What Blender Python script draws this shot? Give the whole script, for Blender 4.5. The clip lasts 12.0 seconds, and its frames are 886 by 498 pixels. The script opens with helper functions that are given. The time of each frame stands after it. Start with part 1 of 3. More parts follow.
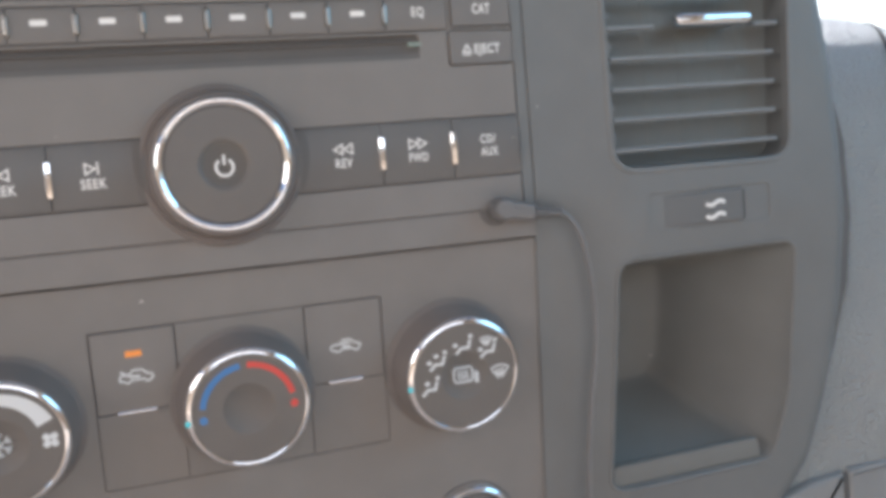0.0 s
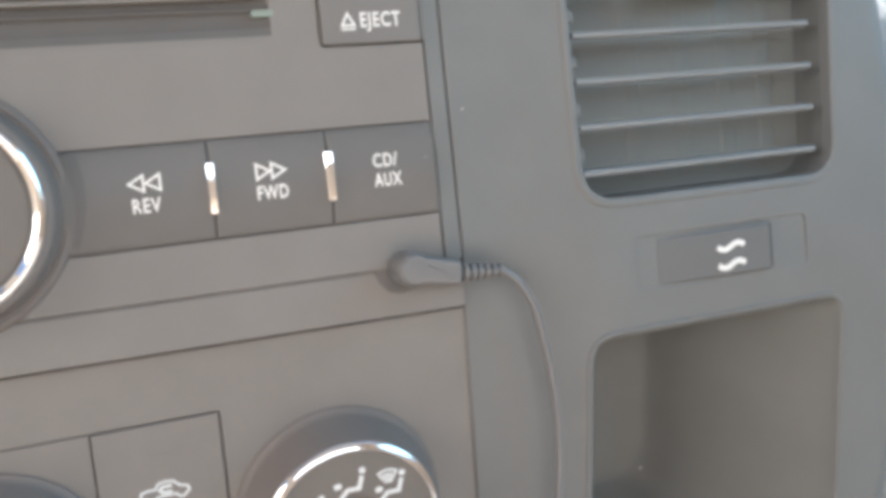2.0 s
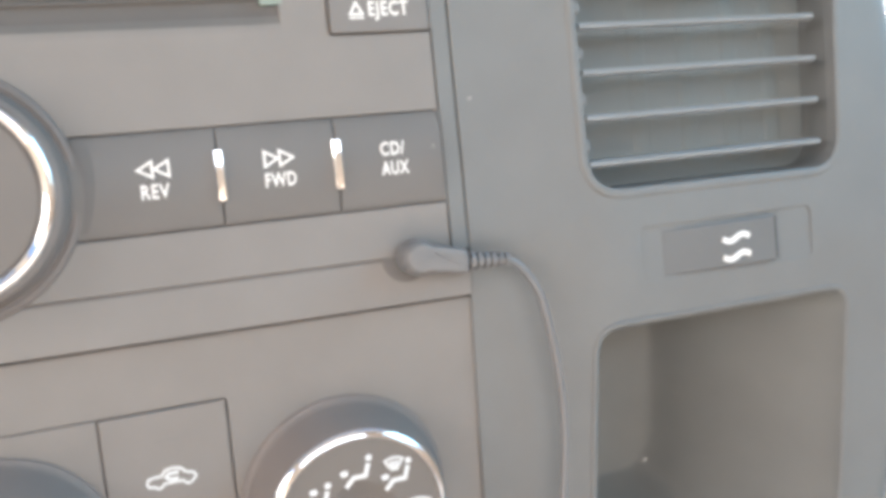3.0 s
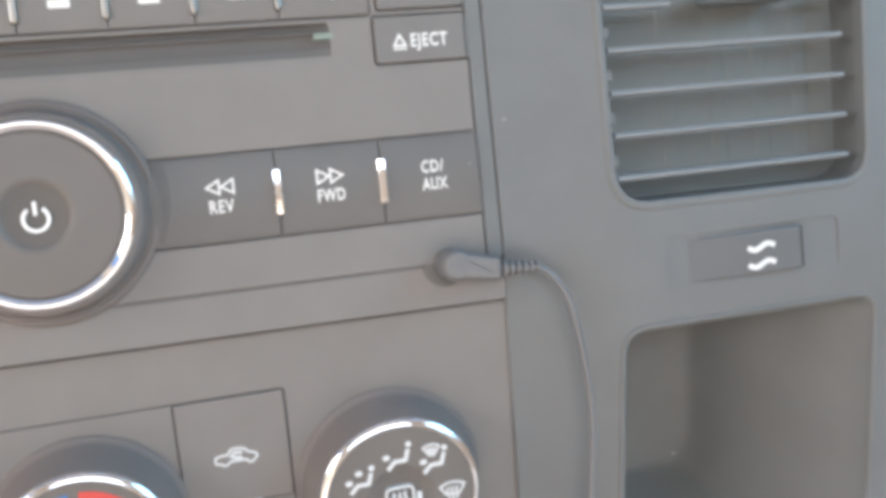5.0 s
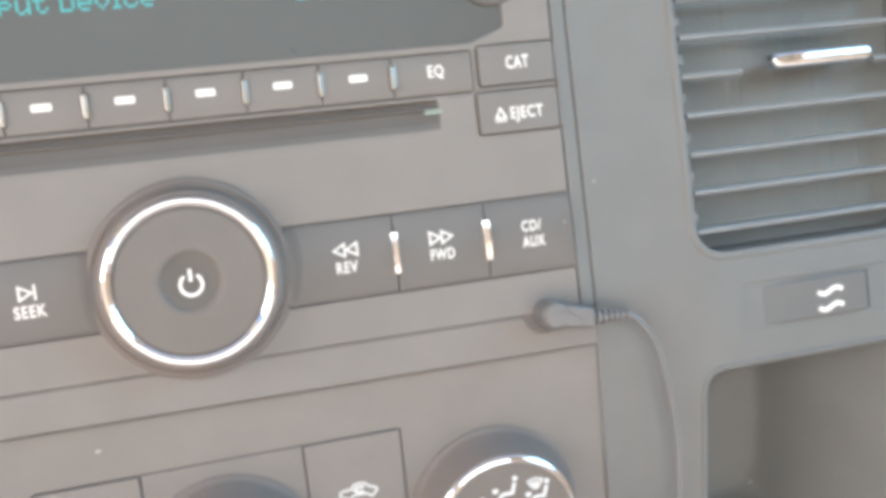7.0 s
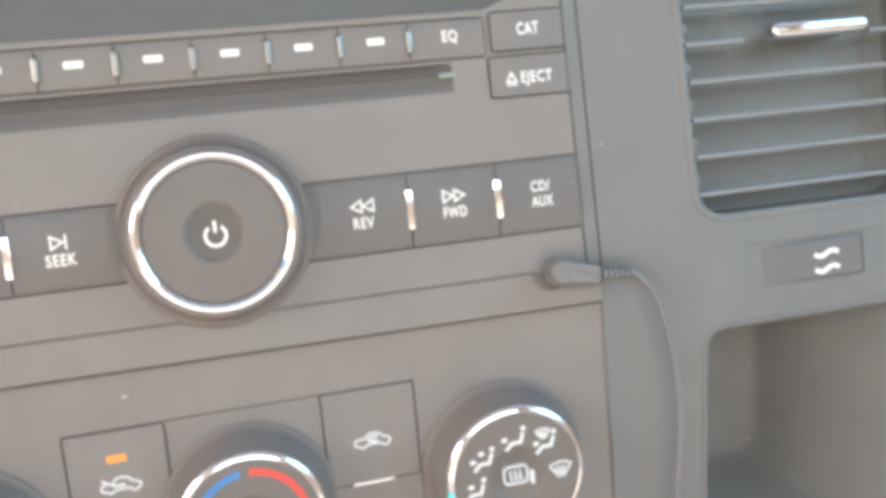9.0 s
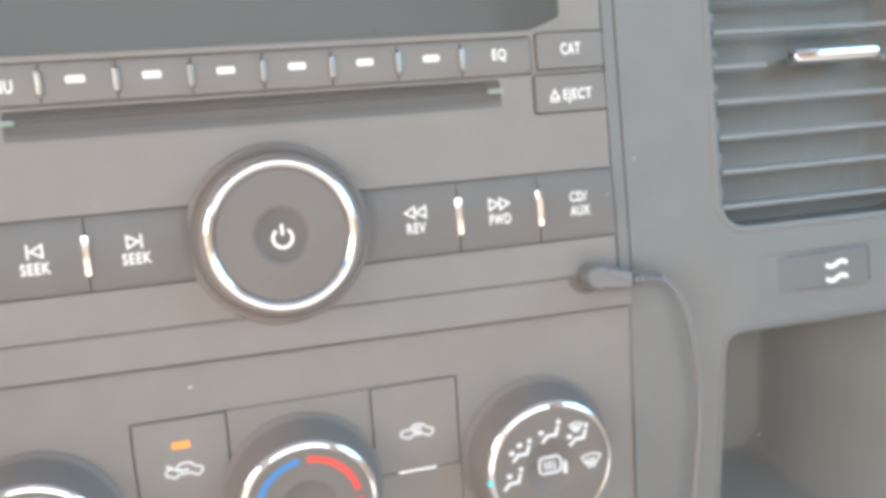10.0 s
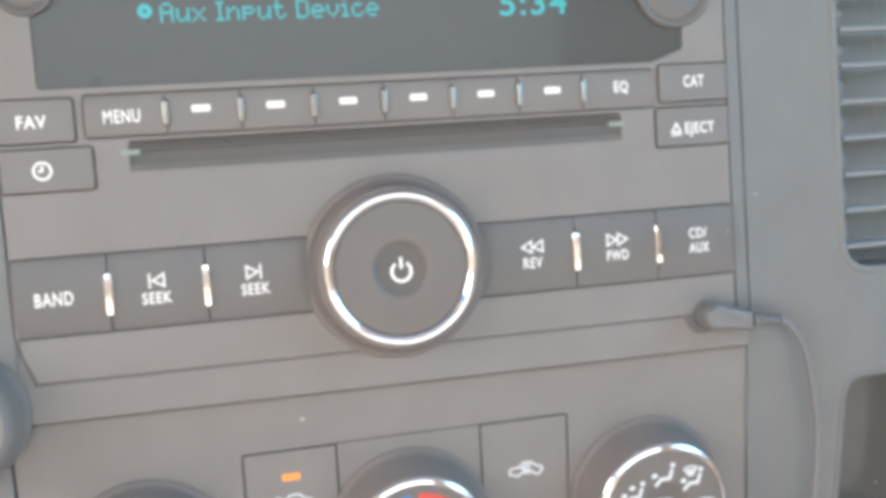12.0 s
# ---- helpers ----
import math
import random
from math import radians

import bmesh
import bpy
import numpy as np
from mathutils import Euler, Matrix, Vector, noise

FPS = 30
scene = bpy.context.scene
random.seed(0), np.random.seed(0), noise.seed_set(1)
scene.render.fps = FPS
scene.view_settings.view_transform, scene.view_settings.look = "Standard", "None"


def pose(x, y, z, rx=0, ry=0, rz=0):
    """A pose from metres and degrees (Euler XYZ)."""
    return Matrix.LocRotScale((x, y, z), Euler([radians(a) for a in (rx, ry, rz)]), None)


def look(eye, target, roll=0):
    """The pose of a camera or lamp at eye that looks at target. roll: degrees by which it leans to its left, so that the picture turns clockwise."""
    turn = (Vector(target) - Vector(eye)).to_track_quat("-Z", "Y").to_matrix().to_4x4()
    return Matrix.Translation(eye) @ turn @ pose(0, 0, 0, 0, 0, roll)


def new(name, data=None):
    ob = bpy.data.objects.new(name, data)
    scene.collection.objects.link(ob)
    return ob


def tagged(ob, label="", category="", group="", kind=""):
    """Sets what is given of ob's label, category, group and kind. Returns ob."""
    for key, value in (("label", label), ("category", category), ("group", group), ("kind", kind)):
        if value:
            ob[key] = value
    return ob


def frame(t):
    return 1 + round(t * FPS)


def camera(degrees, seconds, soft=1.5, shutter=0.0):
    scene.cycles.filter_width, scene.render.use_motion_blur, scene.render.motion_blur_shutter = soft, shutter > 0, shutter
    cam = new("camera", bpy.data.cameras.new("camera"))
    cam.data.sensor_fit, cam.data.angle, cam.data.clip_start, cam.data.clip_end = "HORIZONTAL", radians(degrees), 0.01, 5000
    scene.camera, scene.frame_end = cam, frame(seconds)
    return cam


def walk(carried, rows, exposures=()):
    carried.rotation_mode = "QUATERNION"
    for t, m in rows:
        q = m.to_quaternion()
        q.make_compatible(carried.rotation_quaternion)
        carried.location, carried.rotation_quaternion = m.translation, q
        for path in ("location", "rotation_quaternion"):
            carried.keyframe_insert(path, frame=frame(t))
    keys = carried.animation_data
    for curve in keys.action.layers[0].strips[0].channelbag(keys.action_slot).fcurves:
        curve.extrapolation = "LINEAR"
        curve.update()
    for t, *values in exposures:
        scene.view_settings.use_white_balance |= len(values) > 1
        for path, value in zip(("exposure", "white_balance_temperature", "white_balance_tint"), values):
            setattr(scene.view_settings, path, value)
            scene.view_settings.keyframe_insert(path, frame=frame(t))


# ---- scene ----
cam = camera(52.63, 12.0, soft=4.5)


def aim(x, y, z, yaw, pitch, roll):
    """A camera pose from its place and its turn in degrees: yaw to the left of +y, pitch upwards."""
    a, b = radians(yaw), radians(pitch)
    ahead = Vector((-math.sin(a) * math.cos(b), math.cos(a) * math.cos(b), math.sin(b)))
    eye = Vector((x, y, z))
    return look(eye, eye + ahead, roll)


# seconds, place in metres, yaw, pitch, roll in degrees
PATH = [
    (0, -0.02626, -0.29105, -0.00519, -18.361, -5.446, -4.909),
    (0.2, -0.02614, -0.28963, 0.00133, -18.892, -6.267, -4.111),
    (0.4, -0.02663, -0.28583, 0.00413, -18.716, -6.033, -3.741),
    (0.5, -0.02420, -0.27579, -0.00158, -18.988, -4.871, -4.030),
    (0.6, -0.02166, -0.26580, 0.00635, -19.241, -5.187, -3.658),
    (0.7, -0.01083, -0.24898, 0.00023, -18.590, -2.523, -3.736),
    (0.8, 0.00450, -0.23327, 0.01401, -18.084, -5.101, -3.073),
    (0.9, 0.01813, -0.21571, 0.00753, -17.851, -4.944, -3.721),
    (1, 0.02697, -0.19580, 0.00491, -19.183, -7.180, -3.954),
    (1.2, 0.03596, -0.18329, -0.00528, -20.224, -8.308, -4.729),
    (1.3, 0.03079, -0.18280, -0.01163, -21.571, -6.616, -5.471),
    (1.5, 0.03179, -0.18800, -0.00132, -21.090, -6.597, -5.241),
    (1.7, 0.03493, -0.19420, 0.00634, -20.171, -7.115, -5.566),
    (2, 0.03114, -0.19303, 0.00047, -20.047, -5.604, -5.911),
    (2.2, 0.03096, -0.19446, -0.00015, -19.523, -6.240, -6.137),
    (2.5, 0.02822, -0.19182, -0.00005, -19.924, -6.123, -5.473),
    (2.8, 0.03035, -0.19381, -0.00097, -20.151, -5.957, -5.752),
    (3, 0.02905, -0.19319, -0.00289, -20.088, -5.315, -5.720),
    (3.2, 0.02886, -0.19287, -0.00240, -19.981, -5.655, -5.586),
    (4.8, 0.03267, -0.21107, 0.00260, -17.384, -4.260, -6.036),
    (5, 0.03488, -0.21629, 0.00257, -14.432, -5.493, -5.807),
    (5.2, 0.02564, -0.21343, -0.00116, -14.045, -5.571, -5.728),
    (5.5, 0.02396, -0.21603, 0.00924, -14.148, -7.424, -4.139),
    (5.8, 0.02133, -0.22245, 0.00653, -15.217, -7.325, -5.785),
    (6, 0.02548, -0.22933, 0.00725, -13.934, -6.366, -6.170),
    (6.2, 0.01628, -0.22852, 0.00978, -14.855, -6.084, -6.069),
    (6.5, 0.01419, -0.22998, 0.01404, -13.783, -5.410, -5.782),
    (6.8, 0.00779, -0.23024, 0.01415, -13.991, -4.421, -6.418),
    (7, 0.01079, -0.23309, 0.01776, -13.010, -4.541, -6.871),
    (7.2, 0.01062, -0.23613, 0.01826, -13.060, -4.203, -6.921),
    (8.8, 0.00793, -0.24550, 0.01447, -13.906, -4.892, -6.003),
    (9, 0.00274, -0.24211, 0.00717, -13.254, -4.487, -6.513),
    (9.2, -0.00914, -0.24022, 0.01313, -13.057, -6.906, -5.945),
    (9.5, -0.02373, -0.24102, 0.00820, -13.322, -6.374, -5.806),
    (9.8, -0.02347, -0.24606, 0.01368, -15.194, -6.741, -5.216),
    (10, -0.02230, -0.25271, 0.01471, -15.156, -5.274, -5.152),
    (10.3, -0.02349, -0.24887, 0.01658, -14.303, -6.306, -5.033),
    (10.5, -0.02465, -0.24526, 0.01445, -14.361, -6.394, -4.664),
    (11, -0.02497, -0.24492, 0.01212, -13.794, -6.482, -4.272),
    (11.3, -0.02883, -0.24956, 0.01864, -13.579, -6.457, -4.051),
    (11.5, -0.02818, -0.25206, 0.02102, -13.552, -5.811, -4.311),
    (11.8, -0.03437, -0.24936, 0.02032, -12.691, -5.603, -4.460),
    (12, -0.03915, -0.24281, 0.02318, -12.128, -4.508, -4.051),
]
# seconds, stops, kelvin, tint
EXPOSURES = [(0, 0.41, 6000, 11.0), (0.5, 0.59, 6000, 10.0), (1, 0.57, 6300, 9.5), (1.5, 0.78, 6050, 9.0), (2.0, 0.92, 6150, 9.0), (2.5, 1.29, 6150, 9.0),
             (3.2, 1.34, 6150, 9.0), (5.0, 1.06, 5900, 8.5), (5.2, 1.08, 5800, 8.5), (5.5, 1.24, 6200, 9.5), (6.5, 1.35, 6230, 8.8), (7, 1.37, 6100, 8.4), (9, 1.27, 6120, 8.4),
             (9.5, 1.22, 5980, 8.0), (10.0, 1.37, 6000, 7.5), (10.5, 1.30, 5980, 7.3), (11, 1.30, 5980, 7.2), (11.5, 1.32, 5940, 7.4), (12, 1.20, 5860, 7.4)]
walk(cam, [(t, aim(*row)) for t, *row in PATH], EXPOSURES)

# ---- light ----
SUN_ELEVATION, SUN_AZIMUTH = 42.0, 28.0     # azimuth: degrees from straight ahead towards the passenger side
world = bpy.data.worlds.new("world")
scene.world = world
world.use_nodes = True
wn = world.node_tree
sky = wn.nodes.new("ShaderNodeTexSky")
sky.sky_type, sky.sun_disc = "NISHITA", False
sky.dust_density = 1.6
sky.sun_elevation, sky.sun_rotation = radians(SUN_ELEVATION), radians(SUN_AZIMUTH)
wn.links.new(sky.outputs[0], wn.nodes["Background"].inputs[0])
wn.nodes["Background"].inputs[1].default_value = 0.15

sun = new("sun", bpy.data.lights.new("sun", "SUN"))
sun.data.energy, sun.data.angle, sun.data.color = 5.0, radians(0.5), (1.0, 0.95, 0.88)
e, a = radians(SUN_ELEVATION), radians(SUN_AZIMUTH)
sun.matrix_world = look((math.sin(a) * math.cos(e), math.cos(a) * math.cos(e), math.sin(e)), (0, 0, 0))


def window_light(name, eye, target, width, height, watts, color):
    lamp = new(name, bpy.data.lights.new(name, "AREA"))
    lamp.data.shape, lamp.data.size, lamp.data.size_y = "RECTANGLE", width, height
    lamp.data.energy, lamp.data.color = watts, color
    lamp.matrix_world = look(eye, target)
    return lamp


window_light("driver_window_light", (-0.79, -0.46, 0.21), (0.0, -0.42, 0.0), 0.70, 0.30, 2.5, (1.0, 0.84, 0.70))
window_light("passenger_window_light", (0.79, -0.44, 0.32), (0.0, -0.32, 0.09), 0.70, 0.36, 2.0, (0.36, 0.77, 1.0))
# added fill from an unseen rear window, strong enough to flatten contrast like haze
window_light("rear_window_fill", (0.0, -1.32, 0.36), (0.0, 0.0, 0.0), 1.1, 0.34, 2.3, (1.0, 0.94, 0.88))

# ---- materials ----


def material(name, color, rough=0.5, metal=0.0, vary=0.12, blotch=60.0, grain=2500.0, bump=0.15, coat=0.0, emit=None, strength=0.0, spec=0.5, depth=0.0002):
    """Paint, plastic or metal with slow blotches of tone and gloss and a fine grain in relief."""
    m = bpy.data.materials.new(name)
    m.use_nodes = True
    nt = m.node_tree
    bsdf = nt.nodes["Principled BSDF"]
    bsdf.inputs["Metallic"].default_value = metal
    bsdf.inputs["Coat Weight"].default_value = coat
    bsdf.inputs["Specular IOR Level"].default_value = spec
    bsdf.inputs["Roughness"].default_value = rough
    bsdf.inputs["Base Color"].default_value = (*color, 1)
    if vary > 0:
        co = nt.nodes.new("ShaderNodeTexCoord")
        n1 = nt.nodes.new("ShaderNodeTexNoise")
        n1.inputs["Scale"].default_value, n1.inputs["Detail"].default_value = blotch, 5
        n2 = nt.nodes.new("ShaderNodeTexNoise")
        n2.inputs["Scale"].default_value, n2.inputs["Detail"].default_value = grain, 2
        for n in (n1, n2):
            nt.links.new(co.outputs["Object"], n.inputs["Vector"])
        mix = nt.nodes.new("ShaderNodeMix")
        mix.data_type = "RGBA"
        mix.inputs[6].default_value = (*[c * (1 - vary) for c in color], 1)
        mix.inputs[7].default_value = (*[min(1, c * (1 + vary)) for c in color], 1)
        nt.links.new(n1.outputs["Fac"], mix.inputs[0])
        nt.links.new(mix.outputs[2], bsdf.inputs["Base Color"])
        rr = nt.nodes.new("ShaderNodeMapRange")
        rr.inputs["To Min"].default_value, rr.inputs["To Max"].default_value = max(0.02, rough - 0.08), min(1, rough + 0.08)
        nt.links.new(n1.outputs["Fac"], rr.inputs["Value"])
        nt.links.new(rr.outputs[0], bsdf.inputs["Roughness"])
        if bump > 0:
            b = nt.nodes.new("ShaderNodeBump")
            b.inputs["Strength"].default_value, b.inputs["Distance"].default_value = bump, depth
            nt.links.new(n2.outputs["Fac"], b.inputs["Height"])
            nt.links.new(b.outputs[0], bsdf.inputs["Normal"])
    if emit:
        bsdf.inputs["Emission Color"].default_value = (*emit, 1)
        bsdf.inputs["Emission Strength"].default_value = strength
    return m


FACE = material("face_plastic", (0.195, 0.185, 0.175), 0.55, bump=0.10)
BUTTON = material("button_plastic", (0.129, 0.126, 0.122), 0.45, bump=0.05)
SMALL_BUTTON = material("small_button_plastic", (0.166, 0.159, 0.152), 0.5, bump=0.05)
BEZEL = material("bezel_plastic", (0.156, 0.162, 0.161), 0.55, bump=0.2, grain=1800)
DARK = material("dark_plastic", (0.132, 0.136, 0.136), 0.5, bump=0.1)
SLEEVE = material("knob_sleeve_plastic", (0.190, 0.171, 0.160), 0.58, spec=0.2, bump=0.05)
CAP = material("knob_cap_plastic", (0.140, 0.130, 0.120), 0.5, bump=0.08)
CENTRE = material("knob_centre_plastic", (0.118, 0.110, 0.102), 0.6, bump=0.05, spec=0.3)
# black of the gaps lifted to grey: haze put into the base colour
GAP = material("gap_hazed_black", (0.128, 0.124, 0.120), 0.8, bump=0.0)
DUCT = material("vent_duct_plastic", (0.158, 0.171, 0.169), 0.6, bump=0.1)
VANE = material("vent_vane_plastic", (0.153, 0.167, 0.164), 0.5, bump=0.1)
BLACK = material("shadow_black", (0.030, 0.028, 0.026), 0.9, bump=0.0)
SLAT = material("vent_slat_plastic", (0.225, 0.247, 0.259), 0.42, bump=0.1)
POCKET = material("pocket_liner_plastic", (0.172, 0.177, 0.170), 0.75, bump=0.3, grain=1200)
PAD = material("grained_pad_plastic", (0.375, 0.385, 0.375), 0.38, bump=1.0, grain=760, blotch=25, depth=0.0036)
LOWER = material("lower_trim_plastic", (0.230, 0.235, 0.235), 0.5, bump=0.5, grain=900)
CHROME = material("chrome", (0.86, 0.86, 0.87), 0.09, metal=1.0, vary=0.03, bump=0.12, grain=220, depth=0.0008)
SATIN = material("satin_silver", (0.30, 0.295, 0.28), 0.3, metal=1.0, vary=0.06, bump=0.0)
WHITE = material("white_print", (0.80, 0.80, 0.78), 0.5, vary=0.04, bump=0.0)
GREY_PRINT = material("pale_grey_print", (0.66, 0.69, 0.70), 0.5, vary=0.04, bump=0.0)
RED = material("red_print", (0.62, 0.075, 0.060), 0.5, vary=0.06, bump=0.0)
BLUE = material("blue_print", (0.06, 0.20, 0.46), 0.5, vary=0.06, bump=0.0)
GREEN = material("pale_green_print", (0.22, 0.27, 0.235), 0.5, vary=0.06, bump=0.0)
AMBER = material("amber_lamp", (0.70, 0.25, 0.05), 0.4, vary=0, emit=(1.0, 0.32, 0.06), strength=0.16)
CYAN = material("cyan_lamp", (0.10, 0.50, 0.55), 0.4, vary=0, emit=(0.06, 0.75, 0.80), strength=0.16)
# darker than the face: the slot's shade is in this base colour
SLOT_SHADE = material("slot_shade", (0.122, 0.117, 0.112), 0.85, bump=0.1, spec=0.2)
SCREEN = material("screen_glass", (0.070, 0.074, 0.070), 0.3, vary=0.08, bump=0.0, coat=0.1, spec=0.25)
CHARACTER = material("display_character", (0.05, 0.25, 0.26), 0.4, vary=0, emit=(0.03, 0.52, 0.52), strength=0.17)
RUBBER = material("cable_rubber", (0.165, 0.166, 0.168), 0.36, bump=0.05)
SPECK = material("dust", (0.55, 0.52, 0.47), 0.9, vary=0.1, bump=0.0)
TAN = material("tan_cloth", (0.46, 0.38, 0.30), 0.9, bump=0.4, grain=300, blotch=8)
HEADLINER = material("headliner_cloth", (0.36, 0.34, 0.32), 0.9, bump=0.4, grain=300, blotch=8)
# pale warm tone chosen to reflect sunlight up to the panel
FLOOR_BOUNCE = material("pale_floor_bounce", (0.72, 0.60, 0.50), 0.95, bump=0.5, grain=300, blotch=8)
CONCRETE = material("concrete", (0.40, 0.39, 0.375), 0.9, bump=0.3, grain=40, blotch=0.4, depth=0.002)
TIMBER = material("brown_timber", (0.22, 0.17, 0.13), 0.8, bump=0.2, grain=60, blotch=4)

# ---- mesh building, in millimetres: u across, v up, w out of the panel towards the cabin ----
MM = 0.001


def P(u, v, w):
    return Vector((u * MM, -w * MM, v * MM))


def part(name, bm, mat, parent=None, label="", smooth=True, matrix=None, weighted=True):
    """Links a bmesh as one mesh object, under a thing or a part."""
    bmesh.ops.recalc_face_normals(bm, faces=bm.faces)
    me = bpy.data.meshes.new(name)
    bm.to_mesh(me)
    bm.free()
    me.materials.append(mat)
    if smooth:
        me.polygons.foreach_set("use_smooth", [True] * len(me.polygons))
        me.set_sharp_from_angle(angle=radians(38))
    ob = new(name, me)
    if smooth and weighted and mat not in (CHROME, SATIN):
        # large flat faces keep a flat look beside their rounded edges
        even = ob.modifiers.new("weighted_normal", "WEIGHTED_NORMAL")
        even.mode, even.weight, even.keep_sharp = "FACE_AREA", 100, True
    if parent:
        ob.parent = parent
    if matrix is not None:
        ob.matrix_basis = matrix
    if label:
        ob["label"] = label
    return ob


def thing(name, label, category, matrix=None, group="", kind=""):
    ob = new(name)
    ob.empty_display_size = 0.01
    if matrix is not None:
        ob.matrix_basis = matrix
    return tagged(ob, label, category, group, kind)


def rrect(u0, v0, u1, v1, r=1.0, n=4):
    """A rounded rectangle, counter-clockwise."""
    out = []
    for cu, cv, start in ((u1 - r, v0 + r, -90), (u1 - r, v1 - r, 0), (u0 + r, v1 - r, 90), (u0 + r, v0 + r, 180)):
        for k in range(n + 1):
            t = radians(start + 90 * k / n)
            out.append((cu + r * math.cos(t), cv + r * math.sin(t)))
    return out


def rounded(corners, r, n=4):
    """Any convex counter-clockwise polygon with its corners rounded."""
    out, m = [], len(corners)
    for k in range(m):
        p, a, b = Vector(corners[k]), Vector(corners[k - 1]), Vector(corners[(k + 1) % m])
        p0, p1 = p + (a - p).normalized() * r, p + (b - p).normalized() * r
        for j in range(n + 1):
            t = j / n
            out.append(tuple((1 - t) ** 2 * p0 + 2 * t * (1 - t) * p + t * t * p1))
    return out


def circle(cu, cv, r, n=48):
    return [(cu + r * math.cos(2 * math.pi * k / n), cv + r * math.sin(2 * math.pi * k / n)) for k in range(n)]


def grown(outline, d):
    """The outline moved outwards by d (counter-clockwise outlines)."""
    out, m = [], len(outline)
    for k in range(m):
        a, p, b = (Vector(outline[j % m]) for j in (k - 1, k, k + 1))
        e0, e1 = (p - a), (b - p)
        if e0.length < 1e-6:
            e0 = e1
        if e1.length < 1e-6:
            e1 = e0
        n0, n1 = Vector((e0.y, -e0.x)).normalized(), Vector((e1.y, -e1.x)).normalized()
        s = (n0 + n1).normalized()
        out.append(tuple(p + s * d / max(0.5, s.dot(n0))))
    return out


def loft(loops, bm=None, cap_first=False, cap_last=True):
    """Bridges closed loops of (u, v, w)."""
    bm = bm or bmesh.new()
    rings = [[bm.verts.new(P(*p)) for p in loop] for loop in loops]
    for r0, r1 in zip(rings, rings[1:]):
        for k in range(len(r0)):
            j = (k + 1) % len(r0)
            bm.faces.new((r0[k], r0[j], r1[j], r1[k]))
    if cap_first:
        bm.faces.new(rings[0][::-1])
    if cap_last:
        bm.faces.new(rings[-1])
    return bm


def at_w(outline, w):
    return [(u, v, w) for u, v in outline]


def slab(outline, w0, w1, bevel=0.3, bm=None):
    """A plate with a rounded front edge."""
    return loft([at_w(outline, w0), at_w(outline, w1 - bevel), at_w(grown(outline, -bevel * 0.35), w1 - bevel * 0.3),
                 at_w(grown(outline, -bevel), w1)], bm)


def crowned(u0, v0, u1, v1, w0, w1, crown=0.8, r=0.6, bevel=0.3, n=8):
    """A button whose front bulges from top to bottom."""
    bm = bmesh.new()
    base = rrect(u0, v0, u1, v1, r, 3)
    grid = []
    cv, half = (v0 + v1) / 2, (v1 - v0) / 2
    for k in range(n + 1):
        s = -1 + 2 * k / n
        v = cv + s * (half - bevel)
        w = w1 - crown * s * s
        grid.append([bm.verts.new(P(u, v, w)) for u in (u0 + bevel, u1 - bevel)])
    for a, b in zip(grid, grid[1:]):
        bm.faces.new((a[0], a[1], b[1], b[0]))
    rim = [g[1] for g in grid] + [g[0] for g in reversed(grid)]
    skirt = []
    for vert in rim:
        u, v, w = vert.co.x / MM, vert.co.z / MM, -vert.co.y / MM
        du = bevel if u > (u0 + u1) / 2 else -bevel
        dv = bevel if abs(v - (v1 - bevel)) < 1e-3 else (-bevel if abs(v - (v0 + bevel)) < 1e-3 else 0)
        skirt.append((u + du, v + dv, w - bevel))
    s1 = [bm.verts.new(P(*p)) for p in skirt]
    s2 = [bm.verts.new(P(p[0], p[1], w0)) for p in skirt]
    for ring0, ring1 in ((rim, s1), (s1, s2)):
        for k in range(len(rim)):
            j = (k + 1) % len(rim)
            bm.faces.new((ring0[k], ring0[j], ring1[j], ring1[k]))
    return bm


def lathe(profile, cu=0.0, cv=0.0, n=64, bm=None, closed=False):
    """Turns a profile of (radius, w) about an axis that stands on the panel."""
    bm = bm or bmesh.new()
    rings = []
    for r, w in profile:
        if r < 1e-6:
            rings.append([bm.verts.new(P(cu, cv, w))])
        else:
            rings.append([bm.verts.new(P(u, v, w)) for u, v in circle(cu, cv, r, n)])
    pairs = list(zip(rings, rings[1:])) + ([(rings[-1], rings[0])] if closed else [])
    for r0, r1 in pairs:
        for k in range(n):
            j = (k + 1) % n
            if len(r0) == 1:
                bm.faces.new((r0[0], r1[j], r1[k]))
            elif len(r1) == 1:
                bm.faces.new((r0[k], r0[j], r1[0]))
            else:
                bm.faces.new((r0[k], r0[j], r1[j], r1[k]))
    return bm


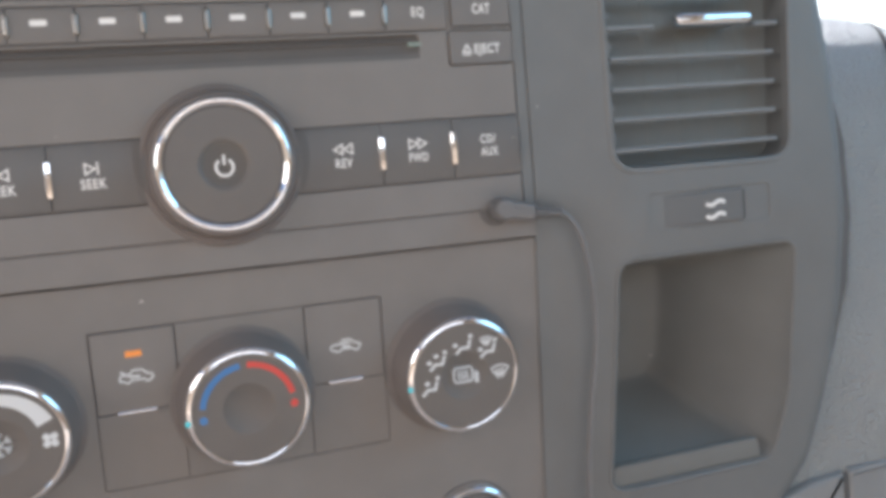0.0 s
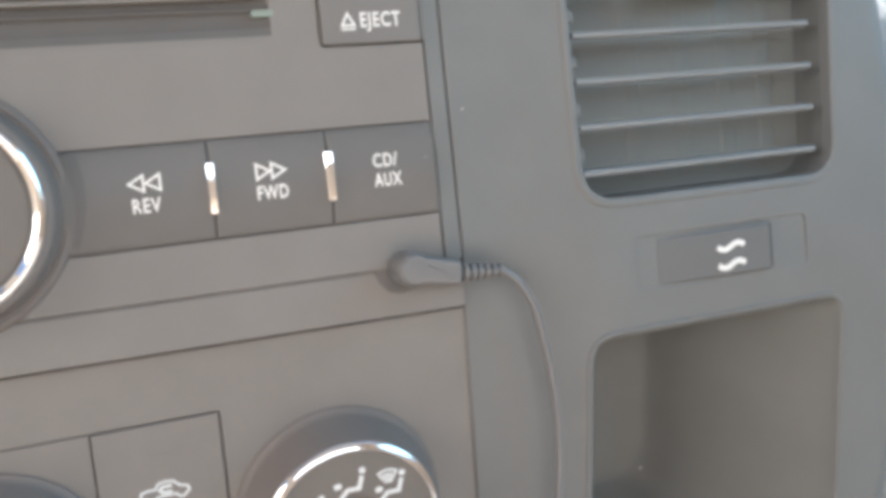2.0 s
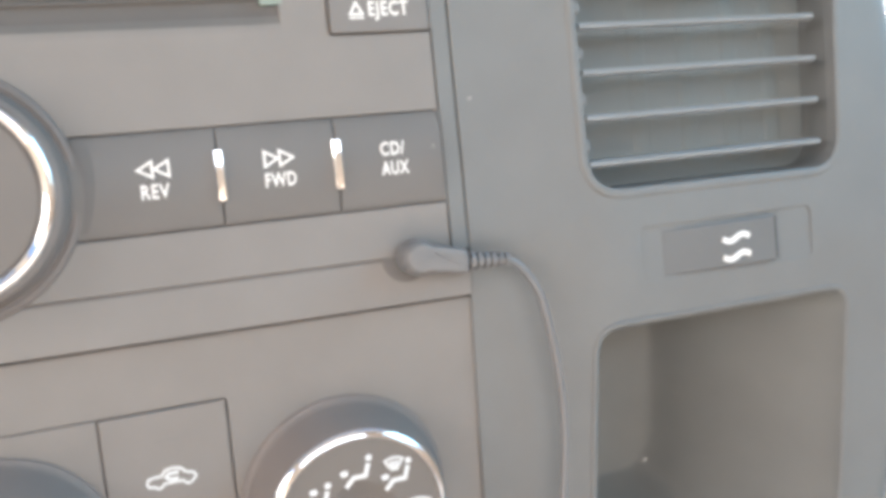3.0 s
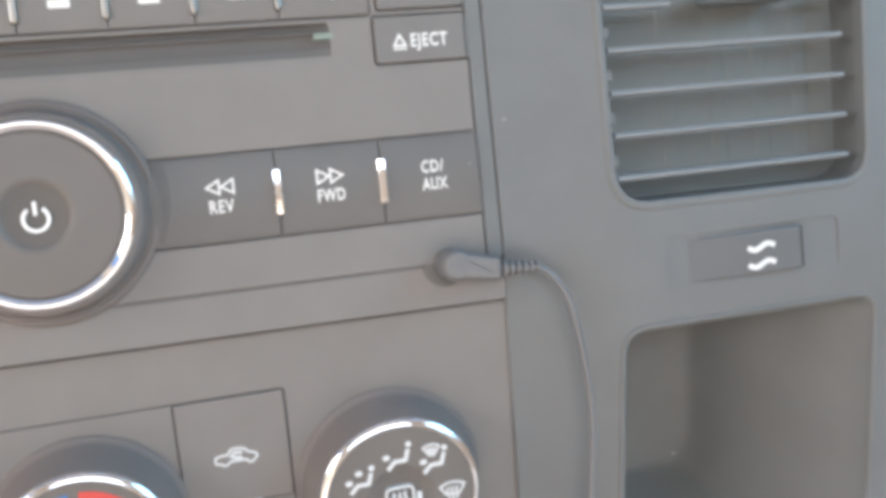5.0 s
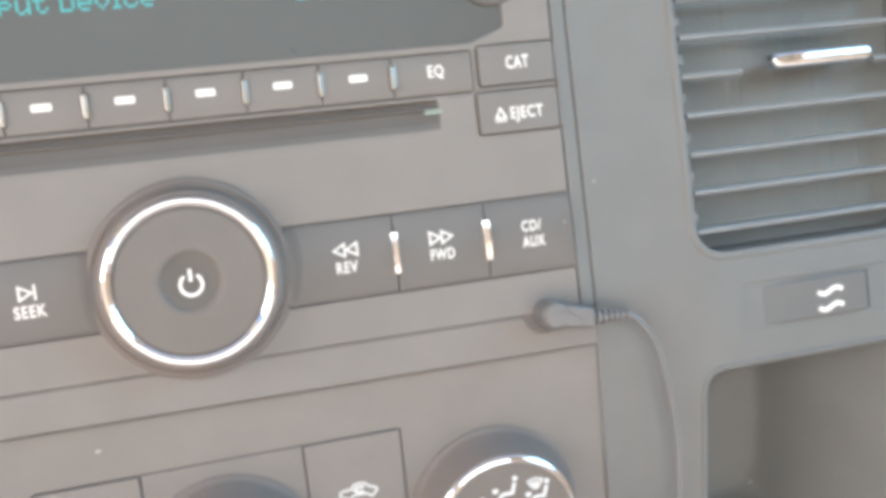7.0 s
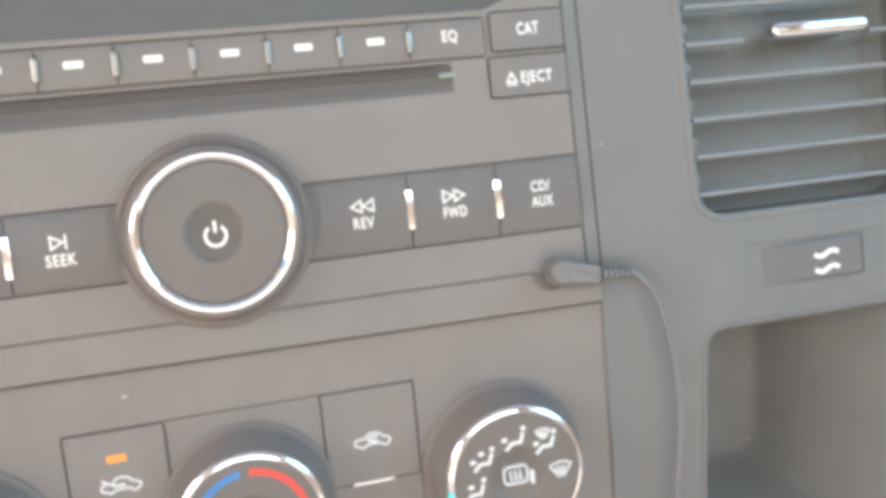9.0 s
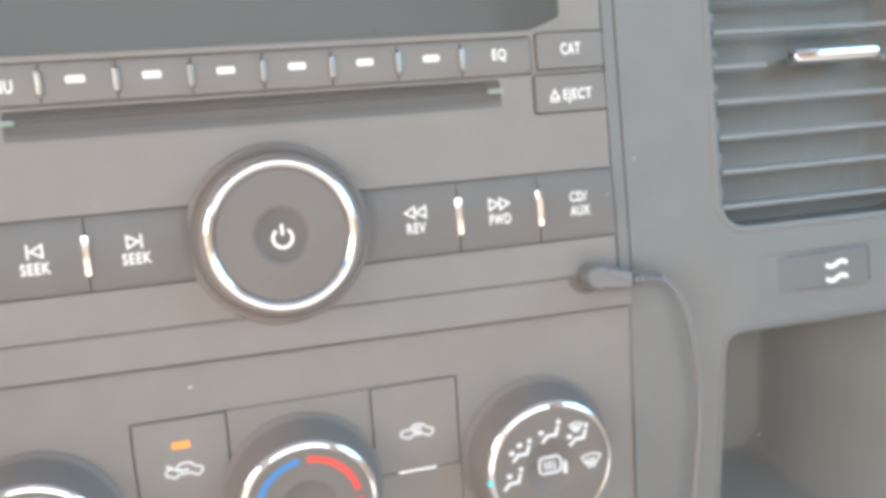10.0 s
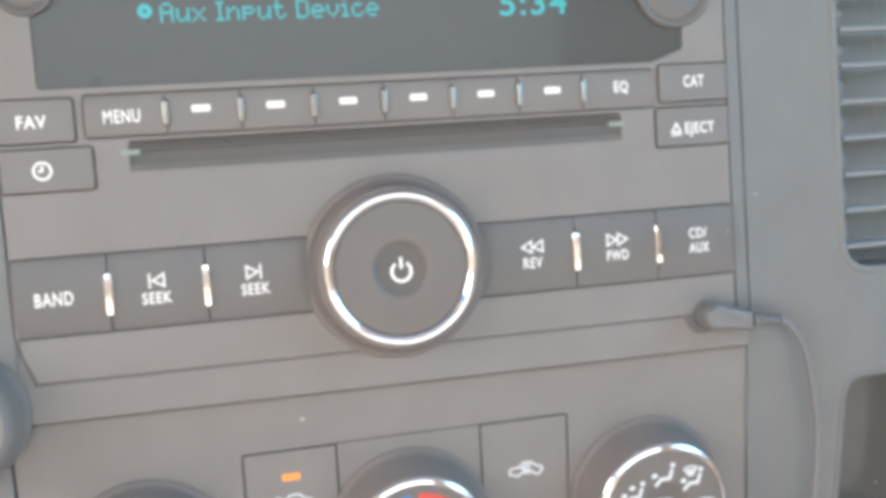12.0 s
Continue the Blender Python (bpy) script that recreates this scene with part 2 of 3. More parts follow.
def holed(outline, holes, w1, depth, chamfer=0.5, skirt=None):
    """A plate with openings through it. skirt: rows of (outwards, w) by which the outer rim runs back."""
    bm = bmesh.new()
    edges, walls = [], []
    for k, loop in enumerate([outline, *holes]):
        front = loop if k == 0 else grown(loop, chamfer)
        verts = [bm.verts.new(P(u, v, w1)) for u, v in front]
        edges += [bm.edges.new((verts[j - 1], verts[j])) for j in range(len(verts))]
        if k == 0:
            rows = [at_w(grown(outline, d), w) for d, w in (skirt or [(chamfer * 0.7, w1 - chamfer), (chamfer * 0.7, w1 - depth)])]
        else:
            rows = [at_w(grown(loop, chamfer * 0.3), w1 - chamfer * 0.3), at_w(loop, w1 - chamfer), at_w(loop, w1 - depth)]
        walls.append((verts, rows))
    bmesh.ops.triangle_fill(bm, use_beauty=True, use_dissolve=False, edges=edges)
    for verts, rows in walls:
        last = verts
        for row in rows:
            here = [bm.verts.new(P(*p)) for p in row]
            for k in range(len(here)):
                bm.faces.new((last[k - 1], last[k], here[k], here[k - 1]))
            last = here
    return bm


def ribbon(points, width, w0, w1, closed=False, bm=None, taper=None):
    """A raised stroke along a line of (u, v)."""
    bm = bm or bmesh.new()
    pts = [Vector(p) for p in points]
    m = len(pts)
    left, right = [], []
    for k, p in enumerate(pts):
        a = pts[k - 1] if k or closed else p
        b = pts[(k + 1) % m] if k < m - 1 or closed else p
        d0, d1 = (p - a), (b - p)
        if d0.length < 1e-6:
            d0 = d1
        if d1.length < 1e-6:
            d1 = d0
        n0, n1 = Vector((-d0.y, d0.x)).normalized(), Vector((-d1.y, d1.x)).normalized()
        s = (n0 + n1)
        s = s.normalized() if s.length > 1e-3 else n0
        h = (taper[k] if taper else width) / 2 / max(0.45, s.dot(n0))
        left.append(p + s * h)
        right.append(p - s * h)
    cols = [[bm.verts.new(P(q.x, q.y, w)) for q, w in ((l, w0), (l, w1), (r, w1), (r, w0))] for l, r in zip(left, right)]
    pairs = list(zip(cols, cols[1:])) + ([(cols[-1], cols[0])] if closed else [])
    for a, b in pairs:
        for k in range(3):
            bm.faces.new((a[k], a[k + 1], b[k + 1], b[k]))
    if not closed:
        bm.faces.new(cols[0][::-1])
        bm.faces.new(cols[-1])
    return bm


def arc(cu, cv, r, a0, a1, n=24):
    return [(cu + r * math.cos(radians(a0 + (a1 - a0) * k / n)), cv + r * math.sin(radians(a0 + (a1 - a0) * k / n))) for k in range(n + 1)]


def tube(points, radius, n=10, bm=None):
    """A round cord through points in millimetres (u, v, w); radius a number or one for each point."""
    bm = bm or bmesh.new()
    pts = [P(*p) for p in points]
    radii = radius if isinstance(radius, (list, tuple)) else [radius] * len(pts)
    rings, side = [], None
    for k, p in enumerate(pts):
        d = (pts[min(k + 1, len(pts) - 1)] - pts[max(k - 1, 0)]).normalized()
        side = (side - d * side.dot(d)).normalized() if side else d.orthogonal().normalized()
        up = d.cross(side)
        rings.append([bm.verts.new(p + (side * math.cos(2 * math.pi * j / n) + up * math.sin(2 * math.pi * j / n)) * radii[k] * MM) for j in range(n)])
    for a, b in zip(rings, rings[1:]):
        for j in range(n):
            i = (j + 1) % n
            bm.faces.new((a[j], a[i], b[i], b[j]))
    bm.faces.new(rings[0][::-1])
    bm.faces.new(rings[-1])
    return bm


def spline(pts, n=5):
    out = []
    for k in range(len(pts) - 1):
        p0, p1, p2, p3 = (Vector(pts[min(max(j, 0), len(pts) - 1)]) for j in (k - 1, k, k + 1, k + 2))
        for j in range(n):
            t = j / n
            out.append(tuple(0.5 * ((2 * p1) + (p2 - p0) * t + (2 * p0 - 5 * p1 + 4 * p2 - p3) * t * t + (3 * p1 - p0 - 3 * p2 + p3) * t ** 3)))
    return out + [pts[-1]]


def lettering(text, u, v, w, cap, width, mat, parent, name="lettering", bold=0.02, label=""):
    """Raised print with letters of the given cap height, squeezed to the given width, centred at (u, v)."""
    cu = bpy.data.curves.new("print", "FONT")
    cu.body, cu.size, cu.offset, cu.extrude, cu.resolution_u, cu.space_character = text, 1.0, bold, 0.01, 3, 1.12
    ob = bpy.data.objects.new("print", cu)
    scene.collection.objects.link(ob)
    me = bpy.data.meshes.new_from_object(ob.evaluated_get(bpy.context.evaluated_depsgraph_get()))
    bpy.data.objects.remove(ob)
    co = np.empty(len(me.vertices) * 3)
    me.vertices.foreach_get("co", co)
    co = co.reshape(-1, 3)
    lo, hi = co.min(0), co.max(0)
    scale = cap / 0.73
    flat = np.stack([(co[:, 0] - (lo[0] + hi[0]) / 2) * width / (hi[0] - lo[0]) + u, -(w + np.where(co[:, 2] > 0, 0.08, 0.0)),
                     (co[:, 1] - 0.365) * scale + v], 1) * MM
    me.vertices.foreach_set("co", flat.ravel())
    me.name = name
    me.materials.clear()
    me.materials.append(mat)
    out = new(name, me)
    out.parent = parent
    if label:
        out["label"] = label
    return out


# ---- the cab, closed round the camera ----


def box_mesh(x0, y0, z0, x1, y1, z1, bm=None):
    bm = bm or bmesh.new()
    v = [bm.verts.new((x, y, z)) for x in (x0, x1) for y in (y0, y1) for z in (z0, z1)]
    for f in ((0, 1, 3, 2), (4, 6, 7, 5), (0, 4, 5, 1), (2, 3, 7, 6), (0, 2, 6, 4), (1, 5, 7, 3)):
        bm.faces.new([v[k] for k in f])
    return bm


def wall_mesh(rects):
    bm = bmesh.new()
    for r in rects:
        box_mesh(*r, bm=bm)
    return bm


def setting(name, bm, mat, label, category):
    return tagged(part(name, bm, mat, smooth=False), label, category, kind="structure")


X0, X1, Y0, Y1, Z0, ZR = -0.80, 0.80, -1.35, 0.72, -0.31, 0.74
# unseen floor, set high as a reflector below the dash
setting("floor", wall_mesh([(X0, Y0, Z0 - 0.05, X1, 0.30, Z0)]), FLOOR_BOUNCE, "unseen pale cab floor raised to bounce warm light", "floor")
setting("ceiling", wall_mesh([(X0, Y0, ZR, X1, -0.45, ZR + 0.04)]), HEADLINER, "pale cloth cab headliner", "ceiling")
setting("wall_rear", wall_mesh([(X0, Y0 - 0.04, Z0, X1, Y0, 0.18), (X0, Y0 - 0.04, 0.54, X1, Y0, ZR),
                                (X0, Y0 - 0.04, 0.18, -0.58, Y0, 0.54), (0.58, Y0 - 0.04, 0.18, X1, Y0, 0.54)]), TAN,
        "tan trimmed rear wall of the cab with a window opening", "wall")
for side, name in ((X0, "wall_driver"), (X1, "wall_passenger")):
    a, b = (side - 0.04, side) if side < 0 else (side, side + 0.04)
    setting(name, wall_mesh([(a, Y0, Z0, b, 0.9, 0.05), (a, Y0, 0.56, b, -0.10, ZR), (a, Y0, 0.05, b, -1.0, 0.56), (a, -0.12, 0.05, b, -0.04, 0.56)]),
            TAN, "tan trimmed cab door with a window opening", "wall")

GLASS = bpy.data.materials.new("clear_glass")
GLASS.use_nodes = True
gn = GLASS.node_tree
gn.nodes.remove(gn.nodes["Principled BSDF"])
clear, gloss, both = (gn.nodes.new(k) for k in ("ShaderNodeBsdfTransparent", "ShaderNodeBsdfGlossy", "ShaderNodeMixShader"))
gloss.inputs["Roughness"].default_value = 0.02
both.inputs[0].default_value = 0.05
gn.links.new(clear.outputs[0], both.inputs[1])
gn.links.new(gloss.outputs[0], both.inputs[2])
gn.links.new(both.outputs[0], gn.nodes["Material Output"].inputs[0])
SCREEN_LOW, SCREEN_TOP = (0.705, 0.045), (-0.44, 0.745)     # y and z of the windscreen's lower and upper edges
bm = bmesh.new()
rows = [[bm.verts.new((x, y + 0.05 * (1 - (x / 0.8) ** 2), z)) for x in np.linspace(-0.79, 0.79, 13)] for y, z in (SCREEN_LOW, SCREEN_TOP)]
rows += [[bm.verts.new(v.co + Vector((0, 0.003, 0.004))) for v in row] for row in rows]
for a, b in ((0, 1), (2, 3), (0, 2), (1, 3)):
    for k in range(12):
        bm.faces.new((rows[a][k], rows[a][k + 1], rows[b][k + 1], rows[b][k]))
pane = setting("window_1", bm, GLASS, "clear sloping windscreen above the dashboard", "window")
pane.visible_shadow = False

# ---- dashboard ----
# outer rim of the bezel on the passenger side, from the top downwards
RIM = [(217.5, 106), (222, 70), (226, 45), (230.5, 20), (233.2, -10), (235, -42), (234, -70), (230.4, -98), (225.6, -118), (219, -138), (206, -155), (184, -169), (140, -175)]
OUTER = [(-175, -176), (100, -176)] + RIM[::-1] + [(-175, 106)]
STACK = rrect(-104.2, -170, 106.4, 88, 0.8, 3)
VENT = rounded([(138.0, -12.8), (213.5, -13.2), (216.5, 84), (137.2, 84)], 9, 6)
TAB = rrect(150.4, -36.7, 203.4, -23.3, 1.6, 3)
POCKET_RIM = rounded([(132.0, -137.0), (206.4, -136.4), (214.2, -108), (216.4, -46.2), (137.0, -46.2)], 7.4, 6)
BW = 0.4


def relief(u, v):
    """How far the bezel stands out: flush beside the radio, fuller round the vent, and leaning back below the radio like the heater panel."""
    t = min(1.0, max(0.0, (u - 108) / 40))
    t = t * t * (3 - 2 * t)
    low = min(1.0, max(0.0, (-18 - v) / 16))
    back = 0.088 * max(0.0, -33 - v)
    return 3.0 * t - back - 2.6 * (1 - t) * low * low * (3 - 2 * low)


def bend(bm, cuts=True):
    if cuts:
        for u in (107, 112, 118, 124, 130, 136, 142, 148):
            bmesh.ops.bisect_plane(bm, geom=bm.verts[:] + bm.edges[:] + bm.faces[:], plane_co=(u * MM, 0, 0), plane_no=(1, 0, 0))
        for v in (-18, -22, -26, -30, -34):
            bmesh.ops.bisect_plane(bm, geom=bm.verts[:] + bm.edges[:] + bm.faces[:], plane_co=(0, 0, v * MM), plane_no=(0, 0, 1))
    for vert in bm.verts:
        vert.co.y -= relief(vert.co.x / MM, vert.co.z / MM) * MM
    return bm


bezel = thing("dash_bezel", "dark grey moulded plastic dashboard bezel round the radio", "dashboard trim")
part("bezel_panel", bend(holed(OUTER, [STACK, VENT, TAB, POCKET_RIM], BW, 14, 0.4,
                                  [(2.2, BW - 0.35), (4.6, BW - 1.3), (6.8, BW - 3.0), (8.6, BW - 5.6), (9.8, BW - 9), (10.4, BW - 14), (10.6, BW - 40)])), BEZEL, bezel)
for a, b in ((-104.0, -99.2), (102.05, 106.2)):
    part("surround_strip", slab(rrect(a, -22.7, b, 84, 0.5, 2), -4, 0.1, 0.4), BEZEL, bezel, "narrow strip between radio and bezel")
# dark strip added along the rim as the shade beside the pad
flange = [at_w([(u + d * (10.2 + 12.0 * min(1.0, max(0.0, (44 - v) / 44)) * min(1.0, max(0.0, (v + 120) / 60))), v) for u, v in RIM], w) for d, w in ((0.6, -12), (1.0, -13), (1.0, -22))]
bm = bmesh.new()
rings = [[bm.verts.new(P(*p)) for p in row] for row in flange]
for a, b in zip(rings, rings[1:]):
    for k in range(len(a) - 1):
        bm.faces.new((a[k], a[k + 1], b[k + 1], b[k]))
part("shadow_strip", bm, GAP, bezel, "dark strip painted as shade between bezel and dash pad")
part("vent_rim", bend(loft([at_w(grown(VENT, 2.6), BW - 0.2), at_w(grown(VENT, 2.2), BW + 0.35), at_w(grown(VENT, 1.2), BW + 0.6), at_w(grown(VENT, 0.2), BW + 0.2),
                            at_w(grown(VENT, -0.2), BW - 3)], cap_last=False)), BEZEL, bezel, "softly raised rim round the vent")

backing = part("dash_backing", slab(rrect(-170, -172, 180, 100, 4), -84, -80, 0.5), GAP)
tagged(backing, "dark grey plastic body behind the dashboard bezel", "dashboard", kind="structure")


PAD_PROFILE = [(14, -200), (14, -150), (17, -100), (24, -50), (34, -12), (47, 18), (66, 40), (98, 53), (160, 61), (260, 62), (420, 56), (700, 34)]   # depth, height


def pad_point(u, y, z):
    """A point of the dash pad: it bows towards the cabin and dips where the seam crosses its top."""
    dip = min(1.0, max(0.0, (u - 318) / 42)) * min(1.0, max(0.0, (z + 20) / 70))
    return u, y - 10 * math.sin(math.pi * min(1, (u - 205) / 500)), z - 8 * dip * dip * (3 - 2 * dip)


def pad_mesh():
    """The passenger side of the dash: a padded roll that turns over into the dash top."""
    bm = bmesh.new()
    prof = [(y, z) for y, z, _ in spline([(y, z, 0.0) for y, z in PAD_PROFILE], 4)]
    cols = []
    for k in range(60):
        u = 215 + 580 * k / 59
        cols.append([bm.verts.new(Vector(pad_point(u, y, z)) * MM) for y, z in prof])
    for a, b in zip(cols, cols[1:]):
        for k in range(len(prof) - 1):
            bm.faces.new((a[k], a[k + 1], b[k + 1], b[k]))
    return bm


tagged(part("dash_pad", pad_mesh(), PAD), "grey grained plastic dash pad on the passenger side", "dashboard", kind="structure")


def seam_mesh():
    pts = [pad_point(300 + 0.54 * (min(y, 150) - 24), y, z) for y, z in PAD_PROFILE[2:10]]
    return tube(spline([(u, z + 0.2, 0.3 - y) for u, y, z in pts], 4), 0.9, 8)


def dash_top_mesh():
    bm = bmesh.new()
    box_mesh(-0.795, 0.045, 0.04, 0.2, 0.70, 0.075, bm)
    box_mesh(-0.795, 0.02, -0.40, -0.185, 0.06, 0.04, bm)
    box_mesh(-0.185, 0.075, -0.40, 0.79, 0.12, -0.16, bm)
    return bm


setting("dash_body", dash_top_mesh(), PAD, "grey grained plastic dashboard body under the windscreen", "dashboard")
tagged(part("trim", seam_mesh(), GAP), "dark seam across the grained dash pad", "seam", kind="structure")
lower = part("lower_trim", slab(rounded([(150, -260), (244.6, -260), (245.0, -150.0), (228, -151.6), (210, -156), (188, -167), (150, -190)], 2), -40, -8, 3), LOWER)
tagged(lower, "grey plastic lower dash trim beside the console", "dashboard trim")
glove = part("glove_box_door", slab(rounded([(246.6, -308), (640, -308), (640, -140), (246.2, -149.4)], 3), -40, -8, 3), LOWER)
tagged(glove, "grey plastic glove box door below the dash pad", "glove box")

# out-of-view brow, added to keep sky light off the radio's top
brow = part("brow_shade", slab(rrect(-240, 100, 138, 124, 10, 5), -60, 40, 12), PAD)
tagged(brow, "unseen added brow shading the radio from above", "dashboard", kind="structure")
bm = bmesh.new()
bm.faces.new([bm.verts.new(p) for p in ((-300, -300, -1.45), (300, -300, -1.45), (300, 300, -1.45), (-300, 300, -1.45))])
setting("ground", bm, CONCRETE, "pale concrete ground outside the cab", "ground")
beam = part("roof_beam", slab(rrect(-2200, -48, 2600, 48, 8, 2), -60, 60, 8), TIMBER, matrix=pose(6.15, 6.015, 1.33, 0, 7.4, -43.2))
tagged(beam, "long brown roof beam seen through the windscreen", "beam")
tagged(part("beam_post", slab(rrect(-60, -2485, 60, -40, 8, 2), -60, 60, 8), TIMBER, beam, matrix=pose(2.3, 0, 0, 0, -7.4, 0)))

# ---- radio ----
radio = thing("car_radio", "grey car radio with a wide display and chrome-ringed power knob", "radio")
DISPLAY = rounded([(-87.8, 52.4), (78.6, 52.4), (88.4, 56.0), (88.4, 86), (-87.8, 86)], 1.0, 3)
ROW_L, ROW_R = rrect(-98.4, -10.2, -20, 10.0, 0.8, 3), rrect(20, -11.0, 101.4, 9.7, 0.8, 3)
FAV, CLOCK = rrect(-98.4, 38.9, -79.6, 50.0, 0.8, 3), rrect(-98.4, 26.6, -76.0, 37.6, 0.8, 3)
CAT, EJECT = rrect(80.0, 40.4, 101.6, 51.4, 0.8, 3), rrect(78.6, 27.6, 101.6, 39.0, 0.8, 3)
PRESETS = rrect(-77.4, 39.4, 78.2, 50.4, 0.8, 3)
SLOT = rrect(-67.3, 29.2, 68.0, 38.3, 0.9, 3)
face_outline = [(-95.0, -21.8), (101.4, -22.4), (101.6, 0), (101.8, 82), (-98.9, 82), (-98.6, 0), (-97.8, -14)]
part("faceplate", holed(face_outline, [DISPLAY, grown(ROW_L, 0.2), grown(ROW_R, 0.2), grown(FAV, 0.15), grown(CLOCK, 0.15), grown(CAT, 0.15),
                                        grown(EJECT, 0.2), grown(PRESETS, 0.15), SLOT], 0.0, 3.0, 0.35), FACE, radio)
part("back_plate", holed(rrect(-104, -23, 106, 86, 1), [grown(SLOT, 0.6)], -0.7, 8, 0.2), GAP, radio)
display = part("display", slab(grown(DISPLAY, 0.3), -6.0, -0.55, 0.05), SCREEN, radio, "dark glossy display with cyan characters", smooth=False)
bm = ribbon(arc(-60.3, 71.0, 1.2, 0, 330, 11), 1.3, -0.6, -0.44, closed=True)
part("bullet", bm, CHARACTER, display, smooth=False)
GLYPHS = {"A": "01110 10001 10001 11111 10001 10001 10001", "u": "00000 00000 10001 10001 10001 10011 01101", "x": "00000 00000 10001 01010 00100 01010 10001",
          "I": "111 010 010 010 010 010 111", "n": "00000 00000 10110 11001 10001 10001 10001", "p": "00000 00000 11110 10001 11110 10000 10000",
          "t": "01000 01000 11110 01000 01000 01001 00110", "D": "11110 10001 10001 10001 10001 10001 11110", "e": "00000 00000 01110 10001 11111 10000 01110",
          "v": "00000 00000 10001 10001 10001 01010 00100", "i": "010 000 110 010 010 010 111", "c": "00000 00000 01110 10000 10000 10001 01110", " ": "00 00 00 00 00 00 00"}


def dot_matrix(text, u, v, pitch, rise, name, label):
    """Display characters made of small square cells; (u, v) is the lower left corner."""
    bm = bmesh.new()
    for ch in text:
        rows = GLYPHS[ch].split()
        for j, row in enumerate(rows):
            for k, cell in enumerate(row):
                if cell == "1":
                    a, b = u + k * pitch, v + (6 - j) * rise
                    slab(rrect(a + 0.02 * pitch, b + 0.02 * rise, a + 0.98 * pitch, b + 0.98 * rise, 0.18 * pitch, 2), -0.6, -0.44, 0.04, bm)
        u += (len(rows[0]) + 1) * pitch
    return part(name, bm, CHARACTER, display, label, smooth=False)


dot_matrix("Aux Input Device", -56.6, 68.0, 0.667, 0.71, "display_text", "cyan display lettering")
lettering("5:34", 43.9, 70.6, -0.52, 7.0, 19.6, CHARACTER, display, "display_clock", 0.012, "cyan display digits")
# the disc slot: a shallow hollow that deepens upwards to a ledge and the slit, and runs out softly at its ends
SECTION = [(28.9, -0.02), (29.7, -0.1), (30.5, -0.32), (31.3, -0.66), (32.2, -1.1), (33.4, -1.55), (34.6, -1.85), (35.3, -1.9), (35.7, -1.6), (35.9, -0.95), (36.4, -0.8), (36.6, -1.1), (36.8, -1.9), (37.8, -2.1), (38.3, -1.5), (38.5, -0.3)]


def hollow(section, mat, name, label):
    bm = bmesh.new()
    cols = []
    for k in range(41):
        u = -67.6 + 135.9 * k / 40
        inset = min(1.0, min(u + 67.6, 68.3 - u) / 5.0)
        deep = 0.35 + 0.65 * inset * inset * (3 - 2 * inset)
        cols.append([bm.verts.new(P(u, v, w * deep)) for v, w in section])
    for a, b in zip(cols, cols[1:]):
        for k in range(len(section) - 1):
            bm.faces.new((a[k], a[k + 1], b[k + 1], b[k]))
    return part(name, bm, mat, radio, label, weighted=False)


# the hollow's shade is painted in three tones, darker upwards
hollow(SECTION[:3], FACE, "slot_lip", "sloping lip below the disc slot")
hollow(SECTION[2:5], BUTTON, "slot_shade_mid", "mid-tone strip with painted shade in the disc slot")
hollow(SECTION[4:], SLOT_SHADE, "disc_slot", "disc slot with painted-in shade and a narrow ledge")
for u, v in ((-67.0, 35.4), (66.6, 35.2)):
    part("slot_mark", slab(rrect(u - 2.4, v - 0.7, u + 2.4, v + 0.7, 0.5, 2), -2.6, 0.06, 0.04), GREEN, radio, "pale green disc slot mark")


def small_button(name, outline, w1, text, u, v, cap, width, label=""):
    b = part(name, slab(grown(outline, -0.12), -6.0, w1, 0.5), SMALL_BUTTON, radio, label)
    if text:
        lettering(text, u, v, w1, cap, width, WHITE, b)
    return b


small_button("favourites_button", FAV, 0.7, "FAV", -89.8, 44.4, 3.2, 7.0)
clock = small_button("clock_button", CLOCK, 0.7, "", 0, 0, 0, 0)
part("clock_symbol", ribbon(arc(-88.4, 32.0, 2.1, 0, 345, 20), 0.6, 0.7, 0.8, closed=True), WHITE, clock)
part("clock_pointer", ribbon([(-88.4, 33.4), (-88.4, 32.0), (-89.5, 32.0)], 0.55, 0.7, 0.8), WHITE, clock)
small_button("category_button", CAT, 0.7, "CAT", 91.0, 46.4, 3.4, 6.4)
eject = small_button("eject_button", EJECT, 0.8, "EJECT", 92.2, 32.9, 3.2, 9.2)
bm = ribbon([(83.4, 31.7), (86.2, 31.7), (84.8, 34.2)], 0.5, 0.8, 0.88, closed=True)
ribbon([(83.2, 30.9), (86.4, 30.9)], 0.4, 0.8, 0.88, bm=bm)
part("eject_symbol", bm, WHITE, eject)

BARS = [-57.3 + 18.98 * k for k in range(7)]
edges = [-77.4] + BARS + [78.2]
for k, (a, b) in enumerate(zip(edges, edges[1:])):
    name = "menu_button" if k == 0 else "equaliser_button" if k == 7 else "preset_button"
    ob = part(name, crowned(a + 0.12, 39.7, b - 0.12, 50.1, -6.0, 0.9, 0.5, bevel=0.25), SMALL_BUTTON, radio)
    if k == 0:
        lettering("MENU", -68.2, 44.7, 0.88, 3.3, 9.0, WHITE, ob)
    elif k == 7:
        lettering("EQ", 68.2, 45.8, 0.88, 3.1, 4.3, WHITE, ob)
    else:
        u = (-48.5, -29.4, -10.2, 9.0, 28.1, 47.5)[k - 1]
        part("preset_dash", slab(rrect(u - 2.35, 44.75, u + 2.35, 46.55, 0.3, 2), 0.6, 1.0, 0.05), WHITE, ob, "white dash on a preset button")
